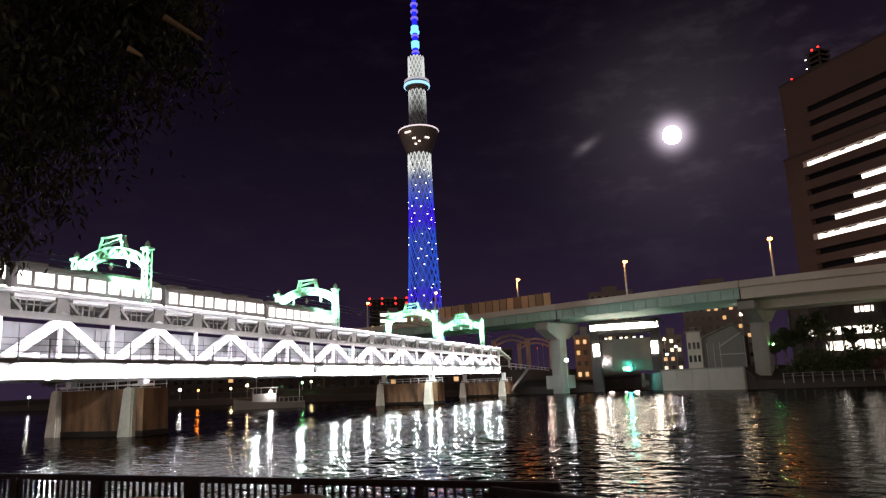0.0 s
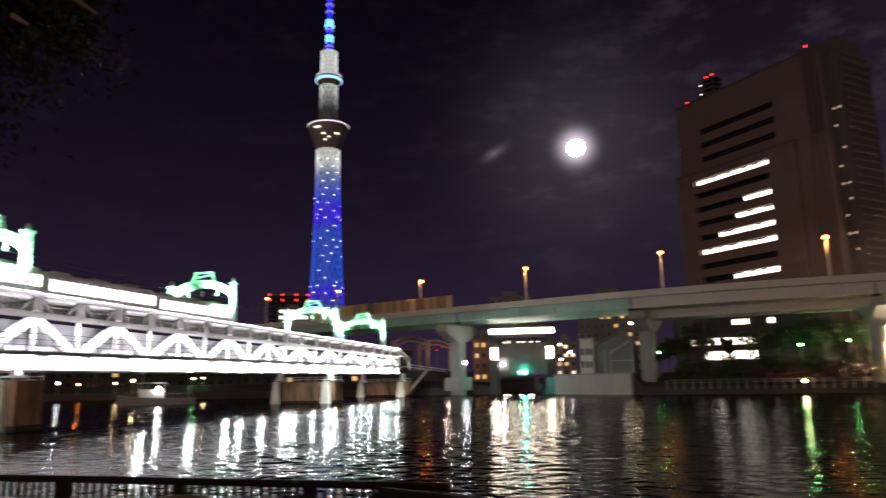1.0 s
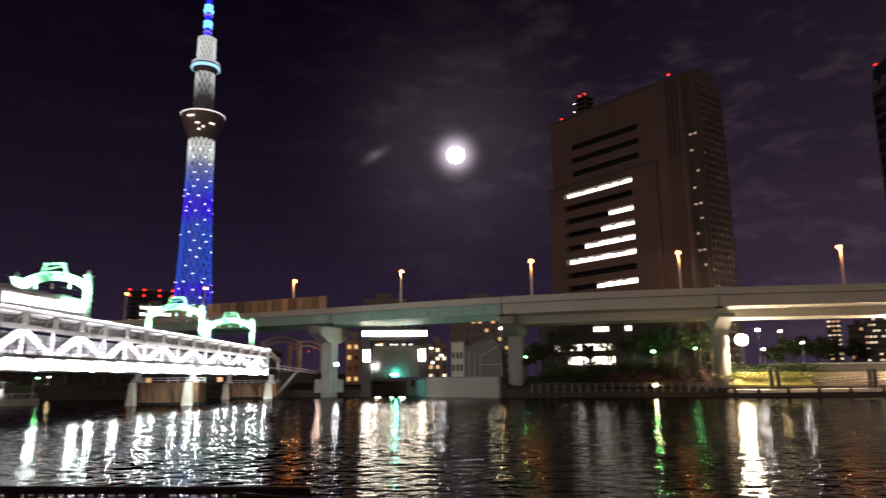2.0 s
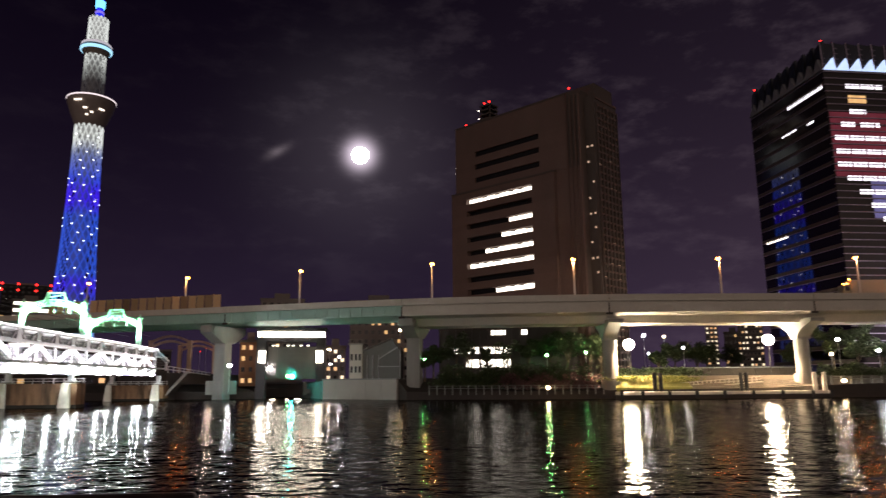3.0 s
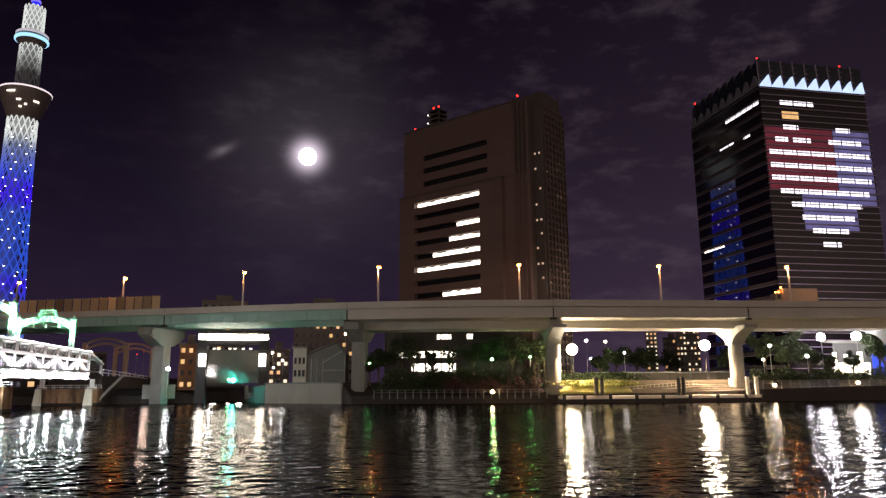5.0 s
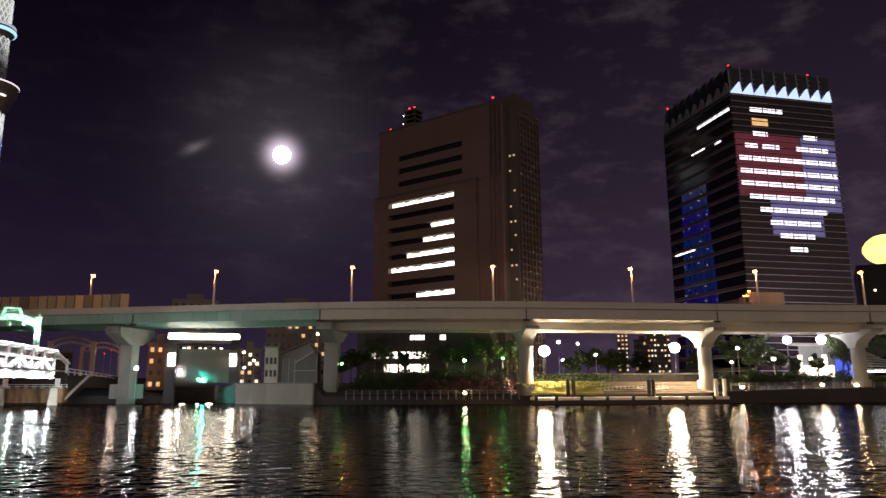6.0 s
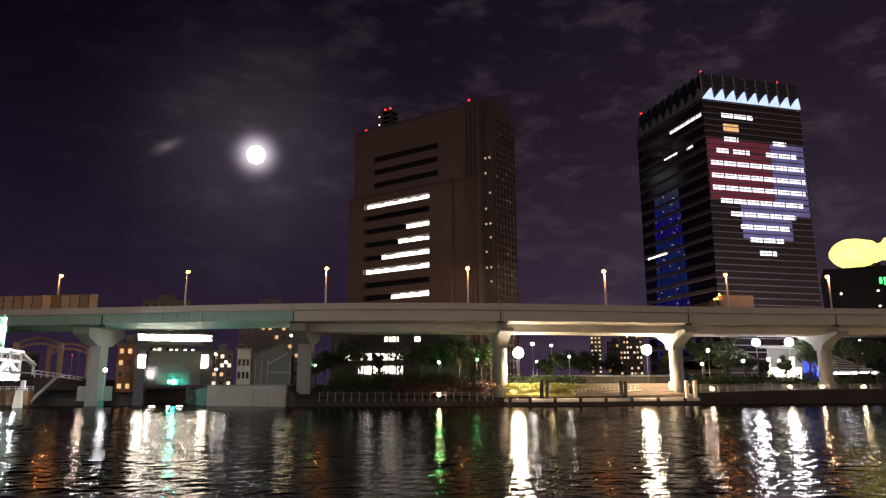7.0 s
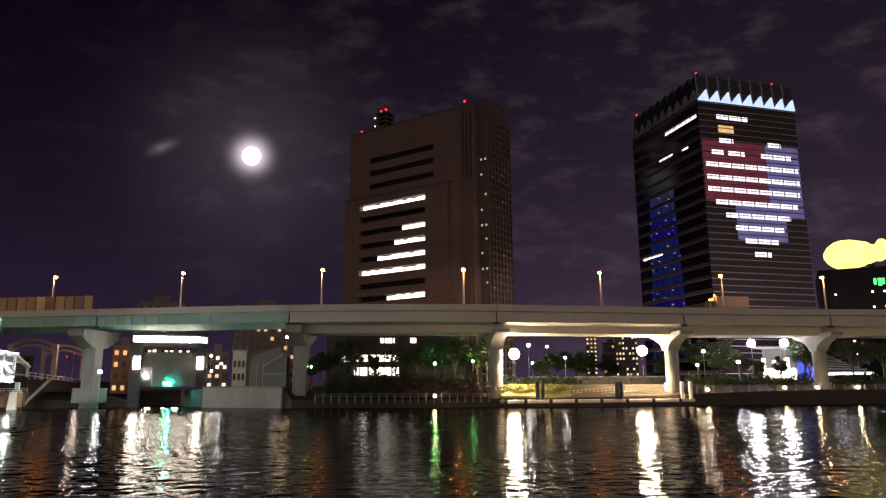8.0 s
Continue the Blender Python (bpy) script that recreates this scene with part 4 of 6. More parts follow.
# ================= glass tower with a saw-tooth crown =================
def glass_tower():
    m = Matrix.Translation((171.8, 112.3, 0)) @ Matrix.Rotation(math.atan2(-0.342, 0.94), 4, "Z")
    A = thing("glass_tower", m, "dark amber glass tower with lit floors and a saw-tooth crown", "office tower")
    W, D = 34.2, 36.2
    bm = bmesh.new()
    box(bm, 0.3, W - 0.3, 0.3, D, 2, 86.5)
    part("core_block", bm, M_office_dark, A)
    mirror = material("coated_mirror_glass", (0.13, 0.115, 0.11), 0.02, 1.0, 0.06, 0.6, 0.3, 0.0)
    z = 6.0
    n = 0
    lit_r = {82.0: [(6, 17.1)], 74.7: [(6.3, 11.5), (23.1, 28.1)], 71.0: [(3.4, 8), (9, 15.0), (20.3, 31.3)], 67.2: [(1.2, 33.5)], 63.4: [(1.2, 33.6)],
             59.8: [(1.2, 33.2)], 56.0: [(3.5, 31.9)], 52.3: [(6.5, 29.0)], 48.7: [(9.4, 26.2)], 45.0: [(12.2, 23.8)], 41.2: [(15.0, 21.0)]}
    floors = [86.0 - 3.73 * i for i in range(23)]
    lit_m = glow("lit_tower_floor", (0.93, 0.94, 1.0), 1.35, 0.5, 0.5)
    red_m = glow("red_glow_patch", (0.25, 0.03, 0.06), 0.24, 0.6, 0.35)
    blue_m = glow("blue_glow_patch", (0.20, 0.20, 0.50), 0.32, 0.75, 0.22)
    for f in floors:
        # river face: glass band, projecting sill
        bm = bmesh.new()
        box(bm, 0, W, 0.05, 0.3, f - 3.68, f - 0.15)
        part("glass_band", bm, M_glass_tower, A)
        bm = bmesh.new()
        box(bm, -0.12, W + 0.12, -0.28, 0.3, f - 0.15, f + 0.05)
        box(bm, -0.1, W + 0.1, -0.26, 0.3, f - 2.0, f - 1.80)
        part("sill_band", bm, M_tower_band, A, "grey-violet metal sill band")
        bm = bmesh.new()
        box(bm, 0, 0.3, 0.3, D, f - 2.7, f - 0.1)
        part("glass_band", bm, mirror if f < 67 else M_glass_tower, A, "mirror-coated glass band" if f < 67 else "")
        bm = bmesh.new()
        box(bm, -0.1, 0.3, 0.3, D, f - 0.1, f + 0.08)
        part("sill_band", bm, M_tower_band, A)
        bm = bmesh.new()
        box(bm, 0.02, 0.3, 0.3, D, f - 3.65, f - 2.7)
        part("spandrel", bm, M_office_dark, A)
    for zc, runs in lit_r.items():
        for x0, x1 in runs:
            x = x0
            while x < x1 - 0.3:
                w = min(4.4, x1 - x)
                k = int(w / 1.4) or 1
                for j in range(k):
                    bm = bmesh.new()
                    box(bm, x + j * w / k + 0.1, x + (j + 1) * w / k - (0.1 if j < k - 1 else 0.35), -0.02, 0.06, zc - 0.66, zc + 0.66)
                    part("lit_pane", bm, lit_m, A, "brightly lit window pane")
                x += w
    # faint red and blue patches of light painted on the glass as emission
    for x0, x1, z0, z1, mm in ((0.4, 21.8, 57, 77, red_m), (22, 33.8, 53, 75, blue_m), (10, 27, 46, 56, blue_m)):
        for f in floors:
            if z0 < f - 1.5 < z1:
                bm = bmesh.new()
                box(bm, x0, x1, 0.02, 0.045, f - 3.45, f - 2.1)
                box(bm, x0, x1, 0.02, 0.045, f - 1.7, f - 0.35)
                part("tinted_glow", bm, mm, A, "faint coloured glow added on the glass")
    bm = bmesh.new()
    box(bm, 6.4, 11.6, -0.02, 0.06, 77.2, 79.4)
    part("lit_pane", bm, M_lit_warm, A, "warm lit window")
    # lit strips on the side face
    for y0, y1, zc in ((1.0, 17, 82.0), (23, 34, 44.8), (14, 21, 74.5), (6, 9, 74)):
        y = y0
        while y < y1:
            bm = bmesh.new()
            box(bm, -0.06, 0.02, y, min(y + 2.4, y1), zc - (0.5 if zc > 80 else 0.3), zc + (0.5 if zc > 80 else 0.3))
            part("lit_pane", bm, lit_m if zc != 44.8 else M_lit_cool, A, "lit window pane")
            y += 2.8
    # crown: saw teeth under dark leaning louvres; the river side's white light is put in as glow
    tooth_m = glow("blue_white_tooth_glow", (0.50, 0.70, 1.0), 0.95, 0.3, 0.3)
    dull = material("grey_tooth_metal", (0.14, 0.14, 0.16), 0.5, 0, 0.1, 0.5, 0.2, 0.0)
    n = 9
    for i in range(n):
        x0, x1 = i * W / n, (i + 1) * W / n
        bm = bmesh.new()
        v = [bm.verts.new(q) for q in ((x0, -0.35, 86.6), (x1, -0.35, 86.6), ((x0 + 0.76 * (x1 - x0)), -0.75, 89.9), (x0, 0.2, 86.6), (x1, 0.2, 86.6), ((x0 + 0.76 * (x1 - x0)), 0.1, 89.9))]
        for f in ((0, 1, 2), (5, 4, 3), (0, 3, 4, 1), (1, 4, 5, 2), (2, 5, 3, 0)):
            bm.faces.new([v[j] for j in f])
        part("crown_tooth", bm, tooth_m, A, "triangular tooth with blue-white light put in as glow")
        y0, y1 = i * D / n, (i + 1) * D / n
        bm = bmesh.new()
        v = [bm.verts.new(q) for q in ((-0.35, y0, 86.6), (-0.35, y1, 86.6), (-0.75, y0 + 0.24 * (y1 - y0), 89.9), (0.2, y0, 86.6), (0.2, y1, 86.6), (0.1, y0 + 0.24 * (y1 - y0), 89.9))]
        for f in ((1, 0, 2), (5, 3, 4), (0, 1, 4, 3), (1, 2, 5, 4), (2, 0, 3, 5)):
            bm.faces.new([v[j] for j in f])
        part("crown_tooth", bm, dull, A, "unlit grey triangular tooth")
        bm = bmesh.new()
        hexa(bm, [(x0 + 0.1, 0.1, 86.6), (x1 - 0.1, 0.1, 86.6), (x1 - 0.1, 0.5, 86.6), (x0 + 0.1, 0.5, 86.6), (x0 + 0.5, 0.9, 95), (x1 - 0.1, 0.3, 94.2), (x1 - 0.1, 1.3, 94.2), (x0 + 0.5, 1.3, 95)])
        part("crown_louvre", bm, M_crown, A)
        bm = bmesh.new()
        beam(bm, (x0, -0.15, 86.6), (x0 + 0.3, 0.45, 94.9), 0.26)
        for q in range(4):
            beam(bm, (x0 + 0.1 * q, -0.05 + 0.14 * q, 88.4 + 1.6 * q), (x0 + 1.1 + 0.1 * q, 0.1 + 0.14 * q, 88.3 + 1.6 * q), 0.12)
        part("crown_rib", bm, M_tower_band, A, "pale metal crown rib")
        bm = bmesh.new()
        hexa(bm, [(0.1, y0 + 0.1, 86.6), (0.5, y0 + 0.1, 86.6), (0.5, y1 - 0.1, 86.6), (0.1, y1 - 0.1, 86.6), (0.4, y0 + 0.1, 95), (1.3, y0 + 0.1, 95), (1.3, y1 - 0.5, 94.2), (0.9, y1 - 0.5, 94.2)])
        part("crown_louvre", bm, M_crown, A)
    bm = bmesh.new()
    box(bm, 1.5, W - 1.5, 1.5, D - 1.5, 86.4, 93)
    part("roof_block", bm, M_office_dark, A)
    for x, y in ((1, 1), (W - 6, 1.5), (1, D - 2)):
        bm = bmesh.new()
        ball(bm, (x, y, 95.4), 0.3, 8)
        rod(bm, (x, y, 92.5), (x, y, 95.2), 0.1, 0.08, 6)
        part("beacon", bm, M_red, A, "red warning beacon")


M_tower_band = material("grey_violet_metal_band", (0.22, 0.18, 0.25), 0.35, 0.3, 0.1, 0.5, 0.15, 0.0)
M_crown = material("dark_crown_metal", (0.018, 0.02, 0.032), 0.4, 0.5, 0.15, 0.5, 0.2, 0.0)
glass_tower()


# ================= far bank: gate, houses, park =================
def spot(az, el, d):
    """A place d metres off, by bearing and rise from the camera, to fit its view."""
    a = radians(az)
    return Vector((d * math.sin(a), d * math.cos(a), EYE + d * math.tan(radians(el))))


def facing(az, d, z=0.0, turn=0.0):
    """A pose on the ground d metres off: x to the right, y away."""
    p = spot(az, 0, d)
    return Matrix.Translation((p.x, p.y, z)) @ Matrix.Rotation(-radians(az + turn), 4, "Z")


M_white_wall = material("white_tiled_wall", (0.31, 0.295, 0.26), 0.7, 0, 0.1, 2.0, 0.15, 0.05)
M_grey_wall = material("grey_rendered_wall", (0.17, 0.175, 0.17), 0.8, 0, 0.2, 1.0, 0.3, 0.1, 0.6)
# part of the pale orange light on the approach arches is in this colour
M_lit_arch = material("pale_lit_arch_steel", (0.36, 0.24, 0.18), 0.7, 0, 0.3, 2.0, 0.3, 0.1)
M_gate = material("weathered_gate_steel", (0.11, 0.10, 0.085), 0.7, 0.1, 0.2, 1.0, 0.35, 0.1, 0.8)
M_brick = material("orange_brick", (0.20, 0.09, 0.045), 0.85, 0, 0.3, 3.0, 0.2, 0.2)
M_leaf = material("dark_leaves", (0.038, 0.056, 0.018), 0.6, 0, 0.4, 1.5, 0.4, 0.0)
M_leaf_near = material("olive_leaves", (0.024, 0.031, 0.007), 0.6, 0, 0.5, 3.0, 0.5, 0.0)
M_hall = material("black_polished_stone", (0.008, 0.008, 0.009), 0.35, 0, 0.2, 0.5, 0.2, 0.0, spec=0.05)
M_leaf_red = material("reddish_leaves", (0.10, 0.045, 0.045), 0.6, 0, 0.4, 1.5, 0.4, 0.0)
M_bark = material("bark", (0.10, 0.075, 0.05), 0.9, 0, 0.4, 6.0, 0.3, 0.4)
M_grass = material("grass", (0.20, 0.20, 0.055), 0.9, 0, 0.5, 2.0, 0.4, 0.3)
M_pale_post = material("pale_mooring_paint", (0.55, 0.52, 0.46), 0.7, 0, 0.15, 2.0, 0.2, 0.1)
M_teal = glow("teal_signal_glass", (0.004, 0.85, 0.72), 420)
M_panel_light = glow("frosted_lamp_panel", (1.0, 0.90, 0.70), 24)
M_bank_light = glow("warm_bank_light", (1.0, 0.74, 0.38), 110)
M_small_white = glow("small_white_lamp", (0.92, 0.95, 1.0), 150)
M_green_light = glow("green_lamp_glass", (0.16, 1.0, 0.25), 130)
M_green_sign = glow("green_sign_tube", (0.05, 1.0, 0.22), 1.6)
# the ornament's floodlight is put into the gold as uneven emission
M_gold = glow("gold_glowing_skin", (1.0, 0.82, 0.20), 1.6, 0.6, 0.25)
M_blue_lit = glow("blue_glowing_wall", (0.05, 0.12, 1.0), 0.55, 0.5, 0.3)
M_shop = glow("lit_shop_front", (1.0, 0.90, 0.68), 3.2, 0.5, 0.5)
M_apartment = material("dark_apartment_wall", (0.12, 0.105, 0.10), 0.8, 0, 0.15, 1.0, 0.2, 0.05)
M_window_dim = glow("dim_room_window", (1.0, 0.60, 0.28), 0.75, 0.7, 0.6)
M_window_pale = glow("pale_room_window", (1.0, 0.86, 0.60), 1.1, 0.5, 0.6)


def box_truck(az, depth):
    p, n = via(az)
    c = p + n * depth
    t = thing("box_truck", Matrix.Translation((c.x, c.y, 20.82)) @ Matrix.Rotation(math.atan2(-n.x, n.y), 4, "Z"), "white box truck driving on the expressway", "truck")
    bm = bmesh.new()
    box(bm, -4.0, 4.2, -1.2, 1.2, 0.9, 4.3)
    bmesh.ops.bevel(bm, geom=bm.edges[:], offset=0.06, segments=1, affect="EDGES")
    part("box_body", bm, M_white_wall, t)
    bm = bmesh.new()
    hexa(bm, [(-6.1, -1.15, 0.6), (-4.1, -1.15, 0.6), (-4.1, 1.15, 0.6), (-6.1, 1.15, 0.6), (-5.7, -1.1, 3.2), (-4.1, -1.1, 3.3), (-4.1, 1.1, 3.3), (-5.7, 1.1, 3.2)])
    cab = part("cab", bm, M_grey_wall, t)
    bm = bmesh.new()
    box(bm, -5.4, -4.5, -1.2, -1.1, 1.9, 2.9)
    part("window", bm, M_glass_dark, cab)
    for x in (-5.1, 1.8, 3.0):
        bm = bmesh.new()
        rod(bm, (x, -1.2, 0.5), (x, -0.9, 0.5), 0.5, 0.5, 14)
        part("wheel", bm, M_dark_steel, t)
    for x, z in ((-5.5, 3.45), (-4.8, 3.5), (-4.2, 4.5)):
        bm = bmesh.new()
        ball(bm, (x, -0.8, z), 0.16, 8)
        part("marker_lamp", bm, M_lamp_warm, t, "orange marker lamp")


box_truck(58.9, 5.5)


# --- flood gate over the side canal ---
def flood_gate():
    m = facing(14.2, 183, 0, 4)
    G = thing("flood_gate", m @ Matrix.Diagonal((0.9, 1, 1, 1)), "steel canal flood gate with a lit beam between two dark towers", "flood gate")
    for x in (-8.3, 8.3):
        bm = bmesh.new()
        box(bm, x - 1.3, x + 1.3, 0, 4, -2, 17.6)
        for z in (5, 9, 13):
            box(bm, x - 1.4, x + 1.4, -0.1, 4.1, z, z + 0.3)
        part("gate_tower", bm, M_dark_steel, G, "dark gate tower")
    bm = bmesh.new()
    box(bm, -9.6, 9.6, 0.3, 3.7, 14.2, 16.0)
    box(bm, -9.9, 9.9, -0.1, 4.1, 17.3, 17.8)
    for i in range(10):
        beam(bm, (-9 + 2 * i, 0.3, 16.0), (-8 + 2 * i, 0.3, 17.3), 0.18)
        beam(bm, (-8 + 2 * i, 0.3, 17.3), (-7 + 2 * i, 0.3, 16.0), 0.18)
    part("machine_bridge", bm, M_dark_steel, G)
    bm = bmesh.new()
    box(bm, -9.3, 9.4, 0.0, 0.25, 15.4, 16.8)
    part("light_beam", bm, M_panel_light, G, "long glowing lamp beam")
    for x in (-8.0, 7.9):
        bm = bmesh.new()
        box(bm, x - 0.85, x + 0.85, -0.35, -0.02, 8.9, 11.9)
        part("lamp_panel", bm, M_panel_light, G, "upright glowing lamp panel")
    bm = bmesh.new()
    box(bm, -6.9, 6.9, 1.4, 2.0, 4.8, 13.0)
    for z in (5.8, 7.6, 9.4, 11.2, 12.6):
        box(bm, -6.9, 6.9, 1.15, 1.4, z, z + 0.25)
    for x in (-4, -1.3, 1.3, 4):
        box(bm, x - 0.12, x + 0.12, 1.2, 1.4, 4.9, 12.9)
    part("gate_leaf", bm, M_gate, G, "raised weathered gate leaf")
    for x in (-5.2, -4.0, -1.0, 0.4, 2.6, 4.6):
        bm = bmesh.new()
        box(bm, x - 0.35, x + 0.35, 1.0, 1.12, 13.1, 13.4)
        part("soffit_lamp", bm, M_lit_cool, G)
    for x, z, mm, r, n in ((0.3, 5.5, M_teal, 0.45, "teal signal lamp"), (-0.9, 5.6, M_green_light, 0.18, "small green lamp"), (-5.8, 7.6, M_small_white, 0.38, "small white lamp")):
        bm = bmesh.new()
        ball(bm, (x, 0.9, z), r, 10)
        box(bm, x - r * 0.4, x + r * 0.4, 0.9, 1.5, z - r * 0.4, z + r * 0.4)
        part("signal_lamp", bm, mm, G, n)
    bm = bmesh.new()
    box(bm, 3.6, 4.4, 0.5, 1.5, 0.8, 4.2)
    box(bm, 3.9, 5.6, 0.5, 1.6, 1.2, 2.4)
    part("ladder_box", bm, M_gate, G)
    point("gate_light", m @ Vector((-8.0, -1.5, 10.4)), 50, (1, 0.93, 0.78), 0.5)
    point("gate_light", m @ Vector((7.9, -1.5, 10.4)), 50, (1, 0.93, 0.78), 0.5)


flood_gate()


def channel_buoy_light(az, d, w):
    m = facing(az, d, 0)
    b = thing("float_light", m, "low white light float moored at the gate", "buoy", "light floats at the gate")
    bm = bmesh.new()
    lathe(bm, [(w * 0.7, -0.2), (w, 0.05), (w, 0.2), (w * 0.6, 0.35)], 12)
    part("float", bm, M_grey_wall, b)
    bm = bmesh.new()
    ball(bm, (0, 0, 0.33), w * 0.7, 10, 0.16)
    part("lens", bm, M_panel_light, b, "glowing white lens")


for az, w in ((12.9, 0.8), (14.0, 0.5), (14.8, 0.9)):
    channel_buoy_light(az, 158, w)


def retaining_wall():
    a, b = Vector((50.2, 165.6, 0)), Vector((61.0, 145.5, 0))
    d = (b - a).normalized()
    m = Matrix.Translation(a) @ Matrix.Rotation(math.atan2(d.y, d.x), 4, "Z")
    w = thing("retaining_wall", m, "pale grey concrete retaining wall beside the canal mouth", "wall")
    L_ = (b - a).length
    for i in range(5):
        bm = bmesh.new()
        box(bm, i * L_ / 5 + 0.03, (i + 1) * L_ / 5 - 0.03, -0.5, 0.1, -1.5, 4.45)
        part("wall_block", bm, M_white_wall, w)
    bm = bmesh.new()
    box(bm, -0.2, L_ + 0.2, -0.65, 0.3, 4.45, 4.75)
    part("coping", bm, M_grey_wall, w)


retaining_wall()


def control_house():
    m = facing(20.4, 186, 4.4, 8)
    c = thing("control_house", m, "pale tiled gate control house with a grey side hall", "house")
    bm = bmesh.new()
    box(bm, -5.2, -1.8, 0, 8, 0, 9.2)
    part("tower_wall", bm, M_pale_post, c, "white tiled stair tower")
    bm = bmesh.new()
    box(bm, -5.6, -1.4, -0.3, 8.3, 9.2, 9.6)
    for x in (-5.4, -4.2, -3.0, -1.6):
        beam(bm, (x, -0.2, 9.6), (x, -0.2, 10.5), 0.08)
    beam(bm, (-5.4, -0.2, 10.5), (-1.6, -0.2, 10.5), 0.08)
    part("roof", bm, M_white_wall, c)
    bm = bmesh.new()
    box(bm, -1.8, 8.2, 1, 9, 0, 7.4)
    hexa(bm, [(-1.8, 1, 7.4), (8.2, 1, 7.4), (8.2, 9, 7.4), (-1.8, 9, 7.4), (-1.75, 1.02, 7.45), (5.8, 1.02, 10.6), (5.8, 8.98, 10.6), (-1.75, 8.98, 7.45)])
    part("hall_wall", bm, M_grey_wall, c)
    bm = bmesh.new()
    hexa(bm, [(-2.1, 0.7, 7.5), (5.8, 0.7, 10.8), (5.8, 9.3, 10.8), (-2.1, 9.3, 7.5), (-2.1, 0.7, 7.75), (5.8, 0.7, 11.05), (5.8, 9.3, 11.05), (-2.1, 9.3, 7.75)])
    hexa(bm, [(5.8, 0.7, 10.8), (8.5, 0.7, 7.5), (8.5, 9.3, 7.5), (5.8, 9.3, 10.8), (5.8, 0.7, 11.05), (8.5, 0.7, 7.75), (8.5, 9.3, 7.75), (5.8, 9.3, 11.05)])
    part("hall_roof", bm, M_white_wall, c)
    for z in (2.0, 5.2):
        for x in (-4.6, -3.5, -2.5):
            bm = bmesh.new()
            box(bm, x - 0.32, x + 0.32, -0.08, 0.02, z, z + 1.6)
            pane = part("window", bm, M_glass_dark, c)
            bm = bmesh.new()
            box(bm, x - 0.42, x + 0.42, -0.16, 0.0, z - 0.14, z - 0.02)
            part("sill", bm, M_white_wall, pane)
    bm = bmesh.new()
    for x in (-0.6, 0.9, 2.4):
        rod(bm, (x, 0.8, 0), (x, 0.8, 6.5), 0.12, 0.12, 6)
    beam(bm, (2.4, 0.8, 5.5), (7.5, 0.8, 8.6), 0.3)
    box(bm, 2.2, 8, 0.2, 1.0, 3.4, 3.6)
    part("outside_stair", bm, M_steel_grey, c)


control_house()


def lit_block(name, label, az, d, w, depth, z0, z1, cols, rows, chance, mats, seed, wall=None, turn=0.0, cat="building", red=False, win=(0.46, 0.40), slabs=False):
    """A building with a grid of windows, some lit."""
    m = facing(az, d, 0, turn)
    b = thing(name, m, label, cat)
    r2 = random.Random(seed)
    bm = bmesh.new()
    box(bm, -w / 2, w / 2, 0, depth, z0, z1)
    part("wall", bm, wall or M_apartment, b)
    bm = bmesh.new()
    box(bm, -w / 2 - 0.3, w / 2 + 0.3, -0.3, depth + 0.3, z1, z1 + 0.6)
    box(bm, -w / 5, w / 6, depth * 0.3, depth * 0.7, z1 + 0.6, z1 + 3)
    part("roof", bm, M_apartment, b)
    fh, cw = (z1 - z0) / rows, w / cols
    meshes = {}
    for j in range(rows):
        if slabs:
            bm = bmesh.new()
            box(bm, -w / 2, w / 2, -0.9, 0, z0 + j * fh - 0.1, z0 + j * fh + 0.9)
            part("balcony", bm, wall or M_apartment, b)
        for i in range(cols):
            lit = r2.random() < chance
            mm = r2.choice(mats) if lit else M_glass_dark
            if mm.name not in meshes:
                bm = bmesh.new()
                box(bm, -cw * win[0] / 2, cw * win[0] / 2, -0.08, 0.04, 0, fh * win[1])
                meshes[mm.name] = mesh_of("window", bm, mm)
            piece("window", meshes[mm.name], b, Matrix.Translation((-w / 2 + (i + 0.5) * cw, 0, z0 + (j + 0.32) * fh)))
    if red:
        for x in (-w / 2, -w / 6, w / 5, w / 2):
            for z in (z1 + 0.8, z1 - 5):
                bm = bmesh.new()
                ball(bm, (x, -0.4, z), 1.1, 8)
                part("beacon", bm, M_red, b, "red warning beacon")
    return b


WARM, PALE = [M_window_dim, M_lit_warm], [M_window_pale, M_window_dim, M_window_pale]
lit_block("brick_house", "orange brick house near the flood gate", 11.1, 205, 6.0, 10, 3, 15.2, 3, 4, 0.35, WARM, 1, M_brick)
lit_block("apartment_block", "dark apartment block with scattered warm windows", 21.2, 262, 22, 14, 4, 33.5, 9, 9, 0.38, WARM, 2, None, 0, "apartment block")
lit_block("apartment_block", "low dark apartment block with a few warm windows", 13.4, 268, 16, 14, 4, 34.5, 6, 8, 0.3, WARM, 3, None, 0, "apartment block")
lit_block("shop_house", "small dark house with lit shop windows by the canal", 17.7, 230, 6.5, 9, 4, 15, 3, 4, 0.6, PALE, 4)
lit_block("apartment_block", "slim far apartment tower with stacked warm windows", 47.4, 420, 6.5, 12, 4, 38, 3, 14, 0.7, PALE, 5, None, 0, "apartment block")
lit_block("apartment_block", "far apartment block with long lit balconies", 50.1, 380, 11.5, 14, 4, 33.5, 7, 11, 0.5, PALE, 6, None, 0, "apartment block", slabs=True)
lit_block("apartment_block", "low far apartment block with dim windows", 48.9, 400, 9, 12, 4, 28, 4, 7, 0.18, WARM, 16, None, 0, "apartment block")
